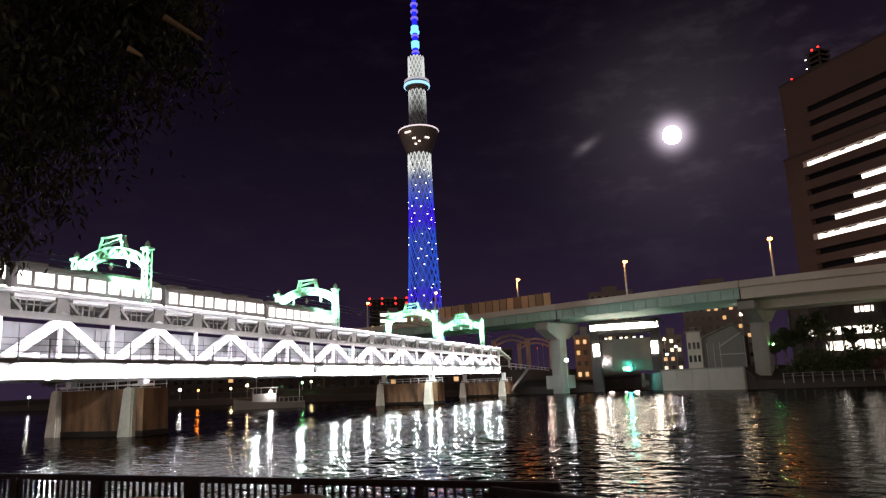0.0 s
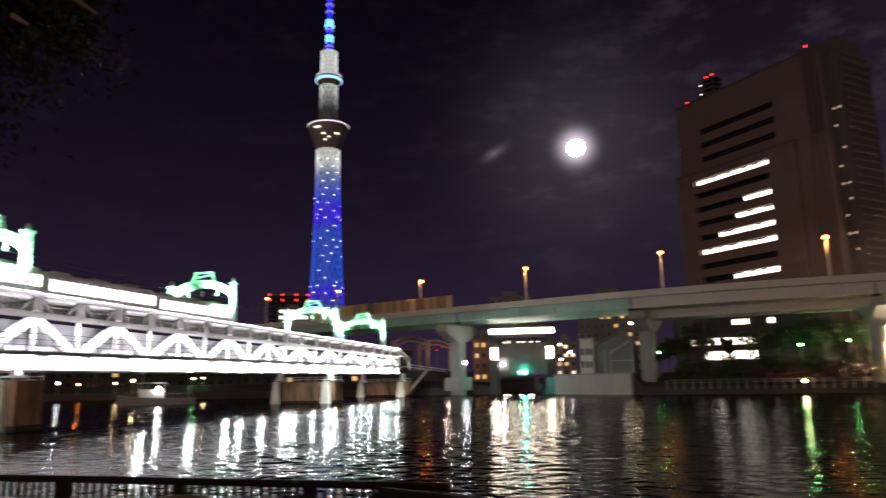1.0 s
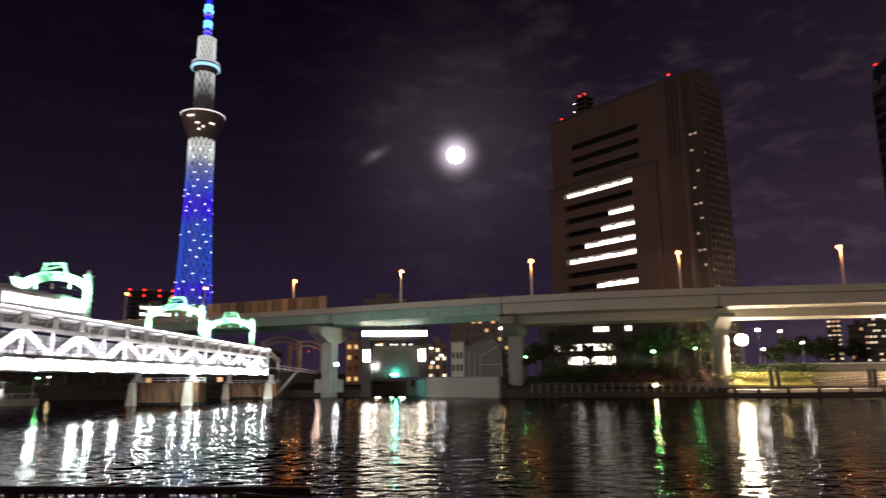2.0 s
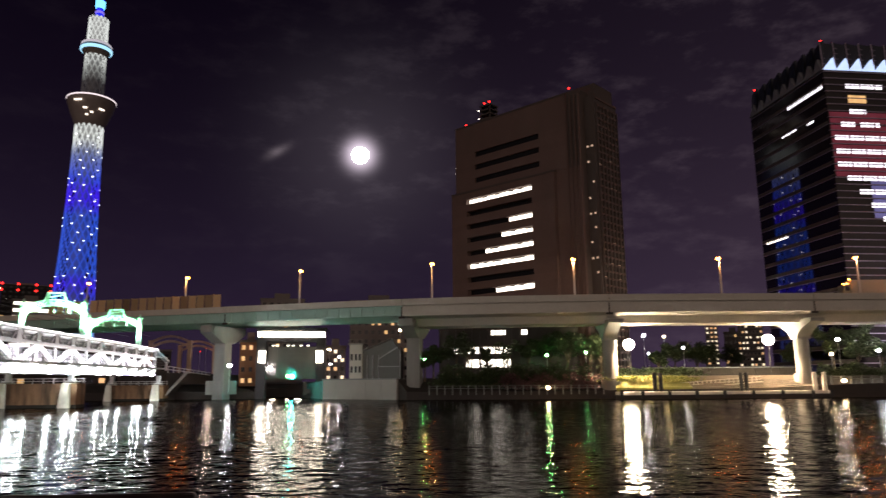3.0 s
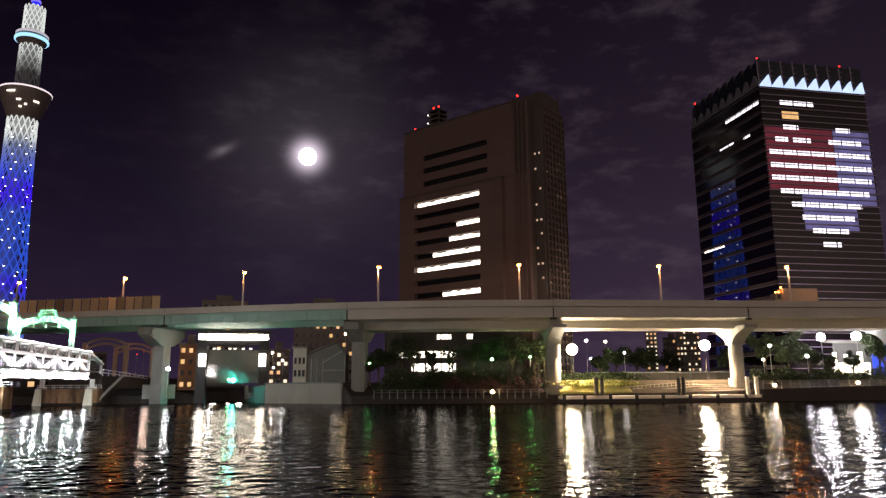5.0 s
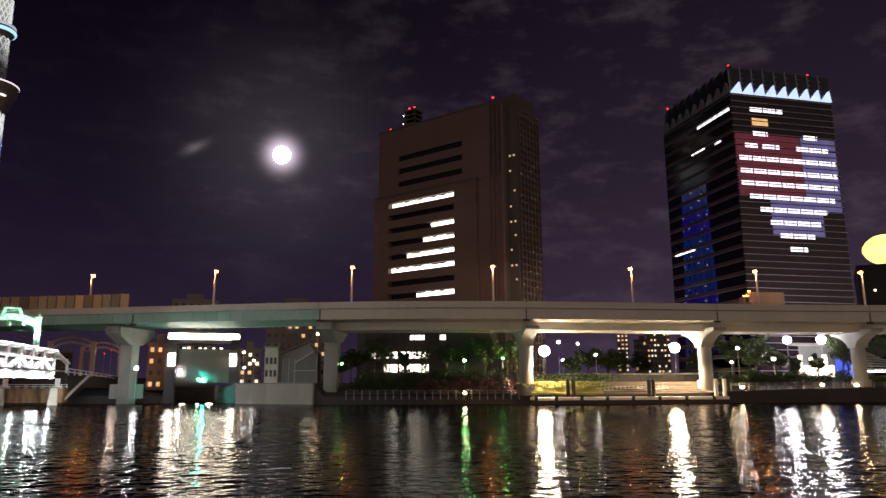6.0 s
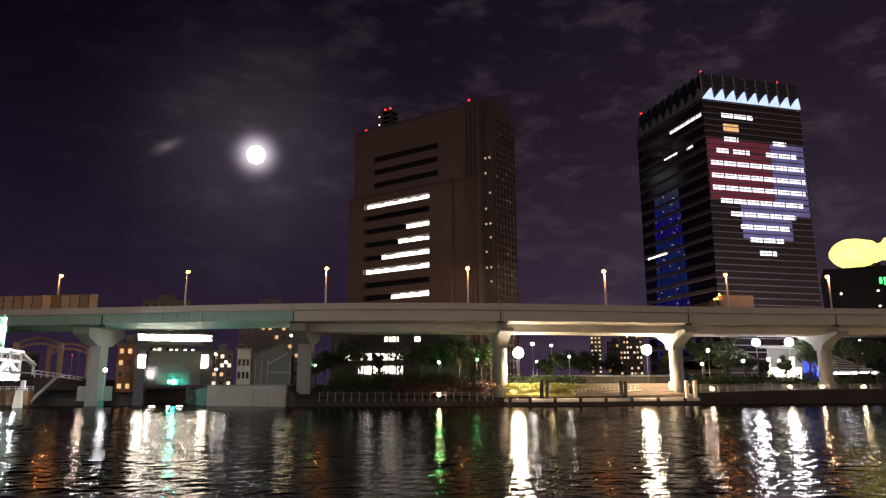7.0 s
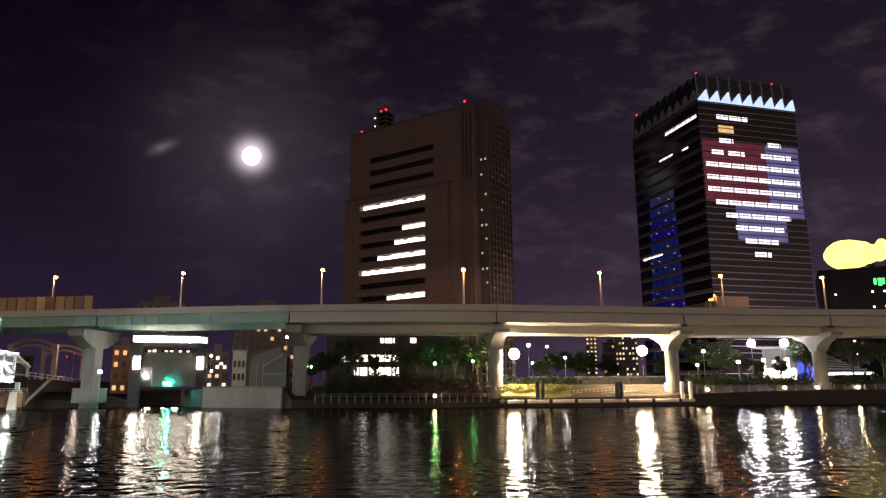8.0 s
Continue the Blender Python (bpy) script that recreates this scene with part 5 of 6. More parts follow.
lit_block("distant_tower", "dark distant tower block with red warning beacons", -4.7, 760, 40, 30, 4, 96, 8, 20, 0.03, WARM, 7, M_hall, 0, "tower block", red=True)
lit_block("station_building", "distant building with bright white floor bands", -4.3, 420, 17, 14, 4, 47, 1, 12, 0.85, [M_lit_cool], 8, None, 0, "building", win=(0.92, 0.45))
lit_block("waterfront_house", "dark waterfront block with a few lit windows", -24, 300, 40, 12, 3, 13, 12, 3, 0.03, WARM, 9, M_quay)
lit_block("waterfront_house", "dark waterfront block with a few lit windows", -9, 275, 30, 12, 3, 12, 9, 3, 0.04, WARM, 10, M_quay)


lit_block("waterfront_house", "long dark waterfront block beyond the railway bridge", -1.5, 262, 62, 12, 3, 15, 16, 3, 0.03, WARM, 12, M_quay)
lit_block("waterfront_house", "dark waterfront block beyond the railway bridge", -16, 290, 46, 12, 3, 13, 12, 3, 0.02, WARM, 13, M_quay)


# --- low annex of the office, with lit ground floors behind trees ---
def annex():
    m = facing(30.2, 178, 4.4, 6)
    a = thing("office_annex", m, "low brown office annex with two bright window rows", "building")
    bm = bmesh.new()
    box(bm, -13, 22, 0.3, 14, 0, 13.5)
    part("wall", bm, M_office_dark, a)
    for z0, z1, x0, x1 in ((6.4, 8.0, -9.8, 7.2), (2.9, 4.9, -6.0, 7.2), (11.0, 12.2, 0.5, 10.5)):
        n = int((x1 - x0) / 1.9)
        for i in range(n):
            if z0 > 10 and i in (2, 3):
                continue
            bm = bmesh.new()
            box(bm, x0 + i * 1.9, x0 + i * 1.9 + 1.65, 0.1, 0.28, z0, z1)
            part("lit_pane", bm, M_lit_cool, a, "bright window pane")
    for i in range(18):
        bm = bmesh.new()
        box(bm, -13 + i * 2.05, -12.7 + i * 2.05, -0.1, 0.3, 0, 13.5)
        part("wall_rib", bm, M_office_dark, a)


annex()


# --- trees, hedges and grass ---
def leaf_cloud(bm, c, r, n, size, rnd, squash=0.8):
    for _ in range(n):
        v = Vector((rnd.gauss(0, 1), rnd.gauss(0, 1), rnd.gauss(0, 1))).normalized() * r * rnd.random() ** 0.4
        p = Vector(c) + Vector((v.x, v.y, v.z * squash))
        e = Euler((rnd.uniform(-1, 1), rnd.uniform(-1, 1), rnd.uniform(0, 6.3))).to_matrix()
        s = size * rnd.uniform(0.6, 1.3)
        bm.faces.new([bm.verts.new(p + e @ Vector(q)) for q in ((-s, 0, 0), (-0.2 * s, -0.45 * s, 0.1 * s), (s, 0, 0), (-0.2 * s, 0.45 * s, 0.1 * s))])


def tree(at, height, spread, seed, mat=None, name="tree", label="dark leafy tree on the embankment", dens=130):
    rnd = random.Random(seed)
    t = thing(name, Matrix.Translation(at), label, "tree", "trees on the embankment")
    bm = bmesh.new()
    h = height * 0.45
    rod(bm, (0, 0, -0.5), (0.1, 0, h), 0.28, 0.16, 8)
    tips = []
    for i in range(7):
        a = i * 0.9 + rnd.uniform(-0.3, 0.3)
        z = h * rnd.uniform(0.6, 1.0)
        tip = Vector((math.cos(a) * spread * rnd.uniform(0.4, 0.8), math.sin(a) * spread * rnd.uniform(0.4, 0.8), height * rnd.uniform(0.55, 0.92)))
        midp = Vector((tip.x * 0.45, tip.y * 0.45, z + (tip.z - z) * 0.6))
        rod(bm, (0.05, 0, z), midp, 0.12, 0.07, 6)
        rod(bm, midp, tip, 0.07, 0.02, 5)
        tips += [tip, (midp + tip) / 2]
    part("trunk", bm, M_bark, t)
    bm = bmesh.new()
    for tip in tips:
        leaf_cloud(bm, tip, spread * rnd.uniform(0.28, 0.45), dens, 0.42, rnd)
    part("crown", bm, mat or M_leaf, t, "uneven leafy crown")
    return t


r3 = random.Random(21)
for az, d, h, s in ((25.6, 172, 9, 3.2), (27.5, 174, 11.5, 4), (29.9, 170, 8, 1.6), (33.3, 169, 10.5, 3.0), (35.0, 172, 12, 4.5), (36.4, 168, 11, 4), (38.2, 170, 12, 4.2), (39.0, 175, 11, 4),
                    (44.6, 215, 11, 5), (46.2, 225, 10, 5), (56.9, 192, 11, 4), (58.3, 196, 9, 3.0), (61.0, 200, 8, 1.7), (59.6, 203, 7, 1.5), (62.9, 200, 10, 4), (65.6, 205, 12, 5), (67.5, 205, 12, 5), (69.5, 210, 12, 5), (53.0, 220, 9, 4), (55.4, 202, 13, 4.5), (57.2, 207, 14, 4.5), (62.6, 206, 13, 4), (64.2, 216, 14, 5), (46.9, 236, 13, 5), (48.6, 300, 13, 6), (43.4, 190, 8, 3), (24.9, 160, 6, 2)):
    p = spot(az, 0, d)
    tree((p.x, p.y, 4.4), h * r3.uniform(0.9, 1.05), s, int(az * 10))
for az, d, h, s in ((31.6, 167, 9.5, 3.4), (28.4, 166, 9, 3.0)):
    p = spot(az, 0, d)
    tree((p.x, p.y, 4.4), h, s, int(az * 10), label="thinly leaved tree in front of the lit annex", dens=28)
for az, d, h, s in ((-33, 290, 13, 6), (-29, 280, 12, 6), (-26, 270, 13, 6), (-22, 262, 12, 6), (-18.5, 250, 12, 6), (-14, 245, 13, 6), (-10, 235, 12, 6), (-7.5, 225, 11, 5), (-5.2, 225, 10, 5), (-2.8, 222, 10, 5)):
    p = spot(az, 0, d)
    tree((p.x, p.y, 3.4), h, s, 900 + int(az * 10))


def hedge(name, label, pts, h, w, mat, seed, n=900, size=0.22):
    rnd = random.Random(seed)
    bm = bmesh.new()
    for _ in range(n):
        k = rnd.random() * (len(pts) - 1)
        i = min(int(k), len(pts) - 2)
        p = Vector(pts[i]).lerp(Vector(pts[i + 1]), k - i)
        q = p + Vector((rnd.gauss(0, w / 3), rnd.gauss(0, w / 3), abs(rnd.gauss(0, 1)) * 0.2 + rnd.random() * h * (0.8 + 0.3 * math.sin(k * 7 + seed))))
        leaf_cloud(bm, q, 0.45, 9, size, rnd)
    part(name, bm, mat, None, label, category="hedge", kind="stuff")


def on_bank(az, back, z):
    p, n = via(az)
    c = p + n * back
    return (c.x, c.y, z)


hedge("hedge", "dark clipped hedge along the top of the quay", [on_bank(a, 7, 2.6) for a in (25.5, 29, 32, 35, 38.6)], 4.6, 3.2, M_leaf, 5, 1900, 0.3)
hedge("hedge", "dark reddish shrubs behind the quay railing", [on_bank(a, 4.2, 2.2) for a in (31, 34, 37, 39)], 3.0, 2.0, M_leaf_red, 6, 500, 0.28)
hedge("hedge", "low dark shrubs along the quay", [on_bank(a, 12, 4.4) for a in (56.5, 59, 62, 66, 70)], 2.6, 2.5, M_leaf, 8, 1200, 0.28)
hedge("grass_bank", "yellow-green grass tufts on the slope under the floodlight", [on_bank(a, 9, 3.6) for a in (40.8, 42.5, 44.5, 46.2)], 0.8, 6.0, M_grass, 9, 1300, 0.25)
hedge("shrubs", "pale green shrubs behind the grass", [on_bank(a, 19, 4.6) for a in (41.0, 44, 47, 48.5)], 1.8, 4.0, M_leaf, 10, 700, 0.28)


# --- park: floodlights, paving, landing stage ---
def flood_light(az, d, z, watts):
    p = spot(az, 0, d)
    f = thing("flood_light", Matrix.Translation((p.x, p.y, 4.4)) @ Matrix.Rotation(-radians(az), 4, "Z"), "park floodlight on a pole shining bright white", "floodlight", "park floodlights")
    bm = bmesh.new()
    rod(bm, (0, 0.4, 0), (0, 0.4, z - 4.4), 0.09, 0.07, 8)
    box(bm, -0.7, 0.7, 0.25, 0.5, z - 4.9, z - 4.7)
    part("pole", bm, M_dark_steel, f)
    bm = bmesh.new()
    lathe(bm, [(0.5, 0.0), (0.95, 0.3), (1.0, 0.35)], 14, Matrix.Translation((0, 0.25, z - 4.4)) @ Matrix.Rotation(radians(90), 4, "X"))
    housing = part("housing", bm, M_steel_grey, f)
    bm = bmesh.new()
    # lens ball oversized, so its shape carries the lamp's glare
    ball(bm, (0, -0.2, z - 4.4), 1.15, 16)
    part("lens", bm, M_lamp_white, housing, "blinding white lens")
    point("flood_light_beam", (p.x - 2.1 * math.sin(radians(az)), p.y - 2.1 * math.cos(radians(az)), z), watts * 0.08, (1.0, 0.74, 0.42), 0.4)
    d_ = bpy.data.lights.new("flood_light_beam", "SPOT")
    d_.energy, d_.color, d_.spot_size, d_.spot_blend, d_.shadow_soft_size = watts * 9.0, (1.0, 0.72, 0.40), radians(125), 0.5, 0.4
    eye = Vector((p.x - 2.3 * math.sin(radians(az)), p.y - 2.3 * math.cos(radians(az)), z))
    new("flood_light_beam", d_).matrix_basis = look(eye, eye + Vector((-3.5 * math.sin(radians(az)), -3.5 * math.cos(radians(az)), -9)))


flood_light(41.25, 160, 11.6, 5200)
flood_light(51.3, 174, 12.6, 8000)


def lamp_post(name, az, el, d, r, mat, label, foot=4.4):
    p = spot(az, el, d)
    f = thing(name, Matrix.Translation((p.x, p.y, foot)), label, "lamp", "small lamps on the far bank")
    h = max(p.z - foot, 0.3)
    bm = bmesh.new()
    rod(bm, (0, 0, -0.2), (0, 0, h), 0.07, 0.05, 6)
    lathe(bm, [(0.12, h - 0.1), (r * 0.8, h), (r * 0.5, h + 0.06)], 8)
    part("pole", bm, M_steel_grey, f)
    bm = bmesh.new()
    ball(bm, (0, 0, h + r * 0.55), r * 0.6, 10)
    part("lens", bm, mat, f, "glowing lens")


lamp_post("park_lamp", 45.3, 2.3, 185, 0.40, M_small_white, "slim park lamp with a white globe")
lamp_post("park_lamp", 55.8, 2.6, 186, 0.55, M_small_white, "park lamp glowing cold white under a tree")
# these two globes are enlarged to stand for their glare
lamp_post("park_lamp", 59.2, 2.95, 200, 1.6, M_small_white, "park lamp with a white globe enlarged for glare")
lamp_post("park_lamp", 61.4, 2.9, 200, 1.7, M_small_white, "park lamp with a white globe enlarged for glare")
lamp_post("park_lamp", 58.2, 1.75, 194, 0.6, M_small_white, "low white lamp beside the pavilion")
lamp_post("park_lamp", 55.3, 1.6, 190, 0.5, M_bank_light, "low warm lamp in the park")
lamp_post("park_lamp", 42.4, 3.3, 210, 0.7, M_small_white, "white park lamp behind the floodlight")
lamp_post("park_lamp", 43.9, 3.2, 214, 0.5, M_bank_light, "warm park lamp behind the shrubs")
lamp_post("park_lamp", 42.7, 1.9, 205, 0.5, M_small_white, "low white lamp behind the shrubs")
lamp_post("park_lamp", 66.0, 2.2, 215, 0.4, M_small_white, "white lamp by the covered ramp")
lamp_post("park_lamp", 67.4, 2.1, 215, 0.4, M_small_white, "white lamp by the covered ramp")
lamp_post("park_lamp", 65.9, 3.1, 225, 0.35, M_small_white, "small white lamp among the trees")
lamp_post("park_lamp", 24.9, 1.65, 160, 0.45, M_green_light, "small green-white lamp beside a bush")
lamp_post("park_lamp", 34.8, 1.9, 166, 0.5, M_green_light, "greenish lamp in the shrubs")
lamp_post("park_lamp", 37.9, 2.1, 166, 0.35, M_green_light, "small green lamp in the shrubs")
lamp_post("canal_lamp", 9.55, 1.2, 170, 0.65, M_small_white, "white lamp on the canal bank beside the pier", 1.8)
lamp_post("canal_lamp", 17.2, 2.5, 215, 0.5, M_bank_light, "warm lamp by the canal houses")
lamp_post("canal_lamp", 18.0, 1.9, 215, 0.5, M_small_white, "white lamp by the canal houses")
lamp_post("canal_lamp", 22.9, 4.0, 168, 0.5, M_bank_light, "warm lamp beside the viaduct pier")
point("canal_lamp_light", spot(22.2, 3.6, 164), 130, (1.0, 0.9, 0.72), 0.3)
lamp_post("canal_lamp", 17.3, 1.35, 205, 0.4, M_small_white, "low white lamp by the canal houses")
lamp_post("canal_lamp", 7.3, 2.35, 230, 0.25, M_red, "red railway signal beside the line")
lamp_post("canal_lamp", 7.75, 2.6, 230, 0.25, M_red, "red railway signal beside the line")
for az, el, mm, r in ((-20.8, 0.2, M_small_white, 0.5), (-30.7, 0.12, M_small_white, 0.45), (-15.2, 0.9, M_small_white, 0.45), (-15.9, 0.3, M_bank_light, 0.6), (-11.7, 0.4, M_green_light, 0.4), (-11.0, 0.45, M_bank_light, 0.35), (-17.1, 0.15, M_bank_light, 0.35), (-26.5, 0.2, M_bank_light, 0.5), (-33.5, 0.1, M_lamp_warm, 0.7), (-19.5, 0.1, M_lamp_warm, 0.45)):
    lamp_post("quay_lamp", az, el, 222 if az > -25 else 245, r, mm, "small lamp on the dark upstream quay", 2.2)


def quay_lights():
    for az in (34.8, 56.7, 62.0, 64.1, 66.6, 69.0):
        p, n = via(az)
        back = 0.4 if az < 50 else 4.9
        z = 1.9 if az < 40 else (2.9 if az < 60 else 3.3)
        c = p + n * back
        f = thing("quay_light", Matrix.Translation((c.x, c.y, z)), "low warm light set on the quay edge", "light", "lights along the quay edge")
        bm = bmesh.new()
        lathe(bm, [(0.3, 0), (0.3, 0.35), (0.2, 0.4)], 10)
        part("body", bm, M_grey_wall, f)
        bm = bmesh.new()
        ball(bm, (0, -0.1, 0.55), 0.36, 10, 0.7)
        part("lens", bm, M_bank_light, f, "glowing warm lens")


quay_lights()


def quay_fence(a0, a1, back, z, n, mat, label):
    f = thing("quay_fence", None, label, "fence")
    prev = None
    bm = bmesh.new()
    box(bm, -0.1, 0.1, -0.1, 0.1, -0.8, 1.15)
    post = mesh_of("post", bm, mat)
    for i in range(n + 1):
        p, nn = via(a0 + (a1 - a0) * i / n)
        c = p + nn * back
        piece("post", post, f, Matrix.Translation((c.x, c.y, z)) @ Matrix.Rotation(math.atan2(-nn.x, nn.y), 4, "Z"))
        q = Vector((c.x, c.y, z))
        if prev is not None:
            for h in (1.05, 0.55):
                bm = bmesh.new()
                beam(bm, prev + Vector((0, 0, h)), q + Vector((0, 0, h)), 0.07)
                part("rail", bm, mat, f)
        prev = q


quay_fence(25.2, 39.2, 0.7, 1.9, 22, M_grey_wall, "low grey fence along the quay edge")
quay_fence(56, 72, 5.2, 3.3, 26, M_grey_wall, "grey fence along the quay edge")


def landing_stage():
    s = thing("landing_stage", None, "pale floating landing stage along the quay", "landing stage")
    pth = [via(a) for a in (40.4, 42, 44, 46, 48, 50, 52, 54, 55.2)]
    pth = [(p + n * (-1.0 + 0.25 * i), n) for i, (p, n) in enumerate(pth)]
    bm = bmesh.new()
    sweep(bm, pth, [(0, 0.9), (0, 1.5), (5.5, 1.5), (5.5, 0.9)])
    part("deck", bm, M_pale_post, s)
    bm = bmesh.new()
    sweep(bm, pth, [(-0.15, -0.5), (-0.15, 0.85), (5.5, 0.85), (5.5, -0.5)])
    part("hull", bm, M_quay, s)
    for i, (p, n) in enumerate(pth):
        bm = bmesh.new()
        m = Matrix.Translation(p) @ Matrix.Rotation(math.atan2(-n.x, n.y), 4, "Z")
        box(bm, -0.35, 0.35, -0.35, -0.15, 0.2, 1.6, m)
        part("fender", bm, M_dark_steel, s)
    for az in (43.3, 43.75, 49.6, 49.95, 54.5, 55.1):
        p, n = via(az)
        c = p + n * 2.5
        f = thing("mooring_pile", Matrix.Translation((c.x, c.y, 0)), "upright mooring pile beside the landing stage", "pile", "mooring piles")
        bm = bmesh.new()
        lathe(bm, [(0.42, -2), (0.42, 5.1), (0.36, 5.3)], 12)
        part("shaft", bm, M_dark_steel if az < 54 else M_pale_post, f)
    # gangway with pale side rails
    g = thing("gangway", None, "pale railed gangway sloping to the landing stage", "gangway")
    pts = [on_bank(a, 7 + 0.15 * k, 2.0 + 0.22 * k) for k, a in enumerate((45.8, 46.8, 47.8, 48.8, 49.8, 50.8, 51.8))]
    for a, b in zip(pts, pts[1:]):
        a, b = Vector(a), Vector(b)
        bm = bmesh.new()
        beam(bm, a, b, 1.6, 0.2)
        part("tread", bm, M_pale_post, g)
        for f in (0.0, 0.33, 0.66):
            q = a.lerp(b, f)
            bm = bmesh.new()
            beam(bm, q, q + Vector((0, 0, 1.2)), 0.12)
            part("post", bm, M_pale_post, g)
        for h in (1.2, 0.6):
            bm = bmesh.new()
            beam(bm, a + Vector((0, 0, h)), b + Vector((0, 0, h)), 0.1)
            part("rail", bm, M_pale_post, g)


landing_stage()

bm = bmesh.new()
sweep(bm, [via(a) for a in (40.5, 44, 48, 52, 56)], [(10, 4.0), (10, 4.72), (46, 4.95), (46, 4.0)])
part("pavement", bm, M_paving, None, "pale paved park ground under the viaduct", category="pavement", kind="structure")


# --- grass slope and broad steps between the quay and the park ---
bm = bmesh.new()
sweep(bm, [via(a) for a in (40.6, 42, 43.5, 45, 46.4)], [(5.0, 1.0), (5.0, 2.3), (7.5, 3.5), (11.5, 4.75), (14, 4.85), (14, 1.0)])
part("grass_slope", bm, M_grass, None, "yellow-green grass slope lit by the floodlight", category="grass", kind="structure")
steps = thing("broad_steps", None, "broad pale concrete steps down to the quay", "steps")
for k in range(6):
    bm = bmesh.new()
    sweep(bm, [via(a) for a in (46.5, 48.5, 50.5, 52.5, 55.6)], [(5.0 + 1.1 * k, 1.2), (5.0 + 1.1 * k, 2.35 + 0.42 * k), (12.5, 2.35 + 0.42 * k), (12.5, 1.2)])
    part("step", bm, M_paving, steps)


# --- raised terrace behind the park ground ---
park_wall = thing("terrace_wall", None, "grey-brown sloped wall of a raised terrace behind the park", "wall")
for k in range(7):
    a0 = 45.0 + 1.75 * k
    bm = bmesh.new()
    sweep(bm, [via(a0), via(a0 + 0.87), via(a0 + 1.72)], [(23.0, 4.6), (24.2, 6.6), (25.0, 6.6), (25.0, 4.6)])
    part("wall_panel", bm, M_soil, park_wall)
bm = bmesh.new()
sweep(bm, [via(a) for a in (45, 48, 51, 54, 57.2)], [(24.0, 6.62), (24.0, 6.85), (25.2, 6.85), (25.2, 6.62)])
part("coping", bm, M_grey_wall, park_wall)


# --- lit pavilion behind the trees ---
def pavilion():
    m = facing(60.4, 214, 4.4, -8)
    p = thing("pavilion", m, "brightly lit pavilion with a white front and blue side walls", "pavilion")
    bm = bmesh.new()
    box(bm, -10.5, 10.5, 0.4, 10, 0, 10.4)
    part("wall", bm, M_grey_wall, p)
    for i in range(9):
        bm = bmesh.new()
        box(bm, -7 + i * 1.5, -5.8 + i * 1.5, 0.2, 0.35, 1.6 + 0.5 * (i % 2), (4.6, 6.8, 5.2, 7.4)[i % 4])
        part("lit_pane", bm, M_shop, p, "bright shop window")
    # the blue light on these wall panels is put in as emission
    for x0, x1, z0, z1 in ((-10.4, -7.4, 6.5, 10), (6.8, 10.4, 1.5, 9.5)):
        bm = bmesh.new()
        box(bm, x0, x1, 0.15, 0.35, z0, z1)
        part("blue_wall", bm, M_blue_lit, p, "wall panel with blue light put in as glow")
    bm = bmesh.new()
    hexa(bm, [(-11, -1.5, 10.2), (11, -1.5, 9.4), (11, 11, 9.4), (-11, 11, 10.2), (-11, -1.5, 10.8), (11, -1.5, 10.0), (11, 11, 10.0), (-11, 11, 10.8)])
    part("roof", bm, M_white_wall, p)
    bm = bmesh.new()
    beam(bm, (10.7, 0, 1), (10.7, 0, 9.4), 0.35)
    part("light_column", bm, M_panel_light, p, "thin glowing column")
    point("pavilion_light", m @ Vector((0, -4, 5)), 160, (1, 0.93, 0.78), 0.8)
    m = facing(65.2, 212, 4.4, -5)
    e = thing("covered_ramp", m, "pale covered ramp with a sloping louvred roof", "canopy")
    for i in range(7):
        bm = bmesh.new()
        hexa(bm, [(-5, 0, 3.4 + i * 0.75), (6 - i * 1.4, 0, 3.2 + i * 0.6), (6 - i * 1.4, 3, 3.2 + i * 0.6), (-5, 3, 3.4 + i * 0.75), (-5, 0, 3.75 + i * 0.75), (6 - i * 1.4, 0, 3.45 + i * 0.6), (6 - i * 1.4, 3, 3.45 + i * 0.6), (-5, 3, 3.75 + i * 0.75)])
        part("louvre", bm, M_white_wall, e)
    bm = bmesh.new()
    box(bm, -5, 6, -0.1, 0.1, 2.7, 3.1)
    part("light_strip", bm, M_led_white, e, "thin white light strip")
    bm = bmesh.new()
    for x in (-4.8, 0, 5.5):
        box(bm, x - 0.2, x + 0.2, 0.5, 1, 0, 3)
    part("post", bm, M_grey_wall, e)


pavilion()


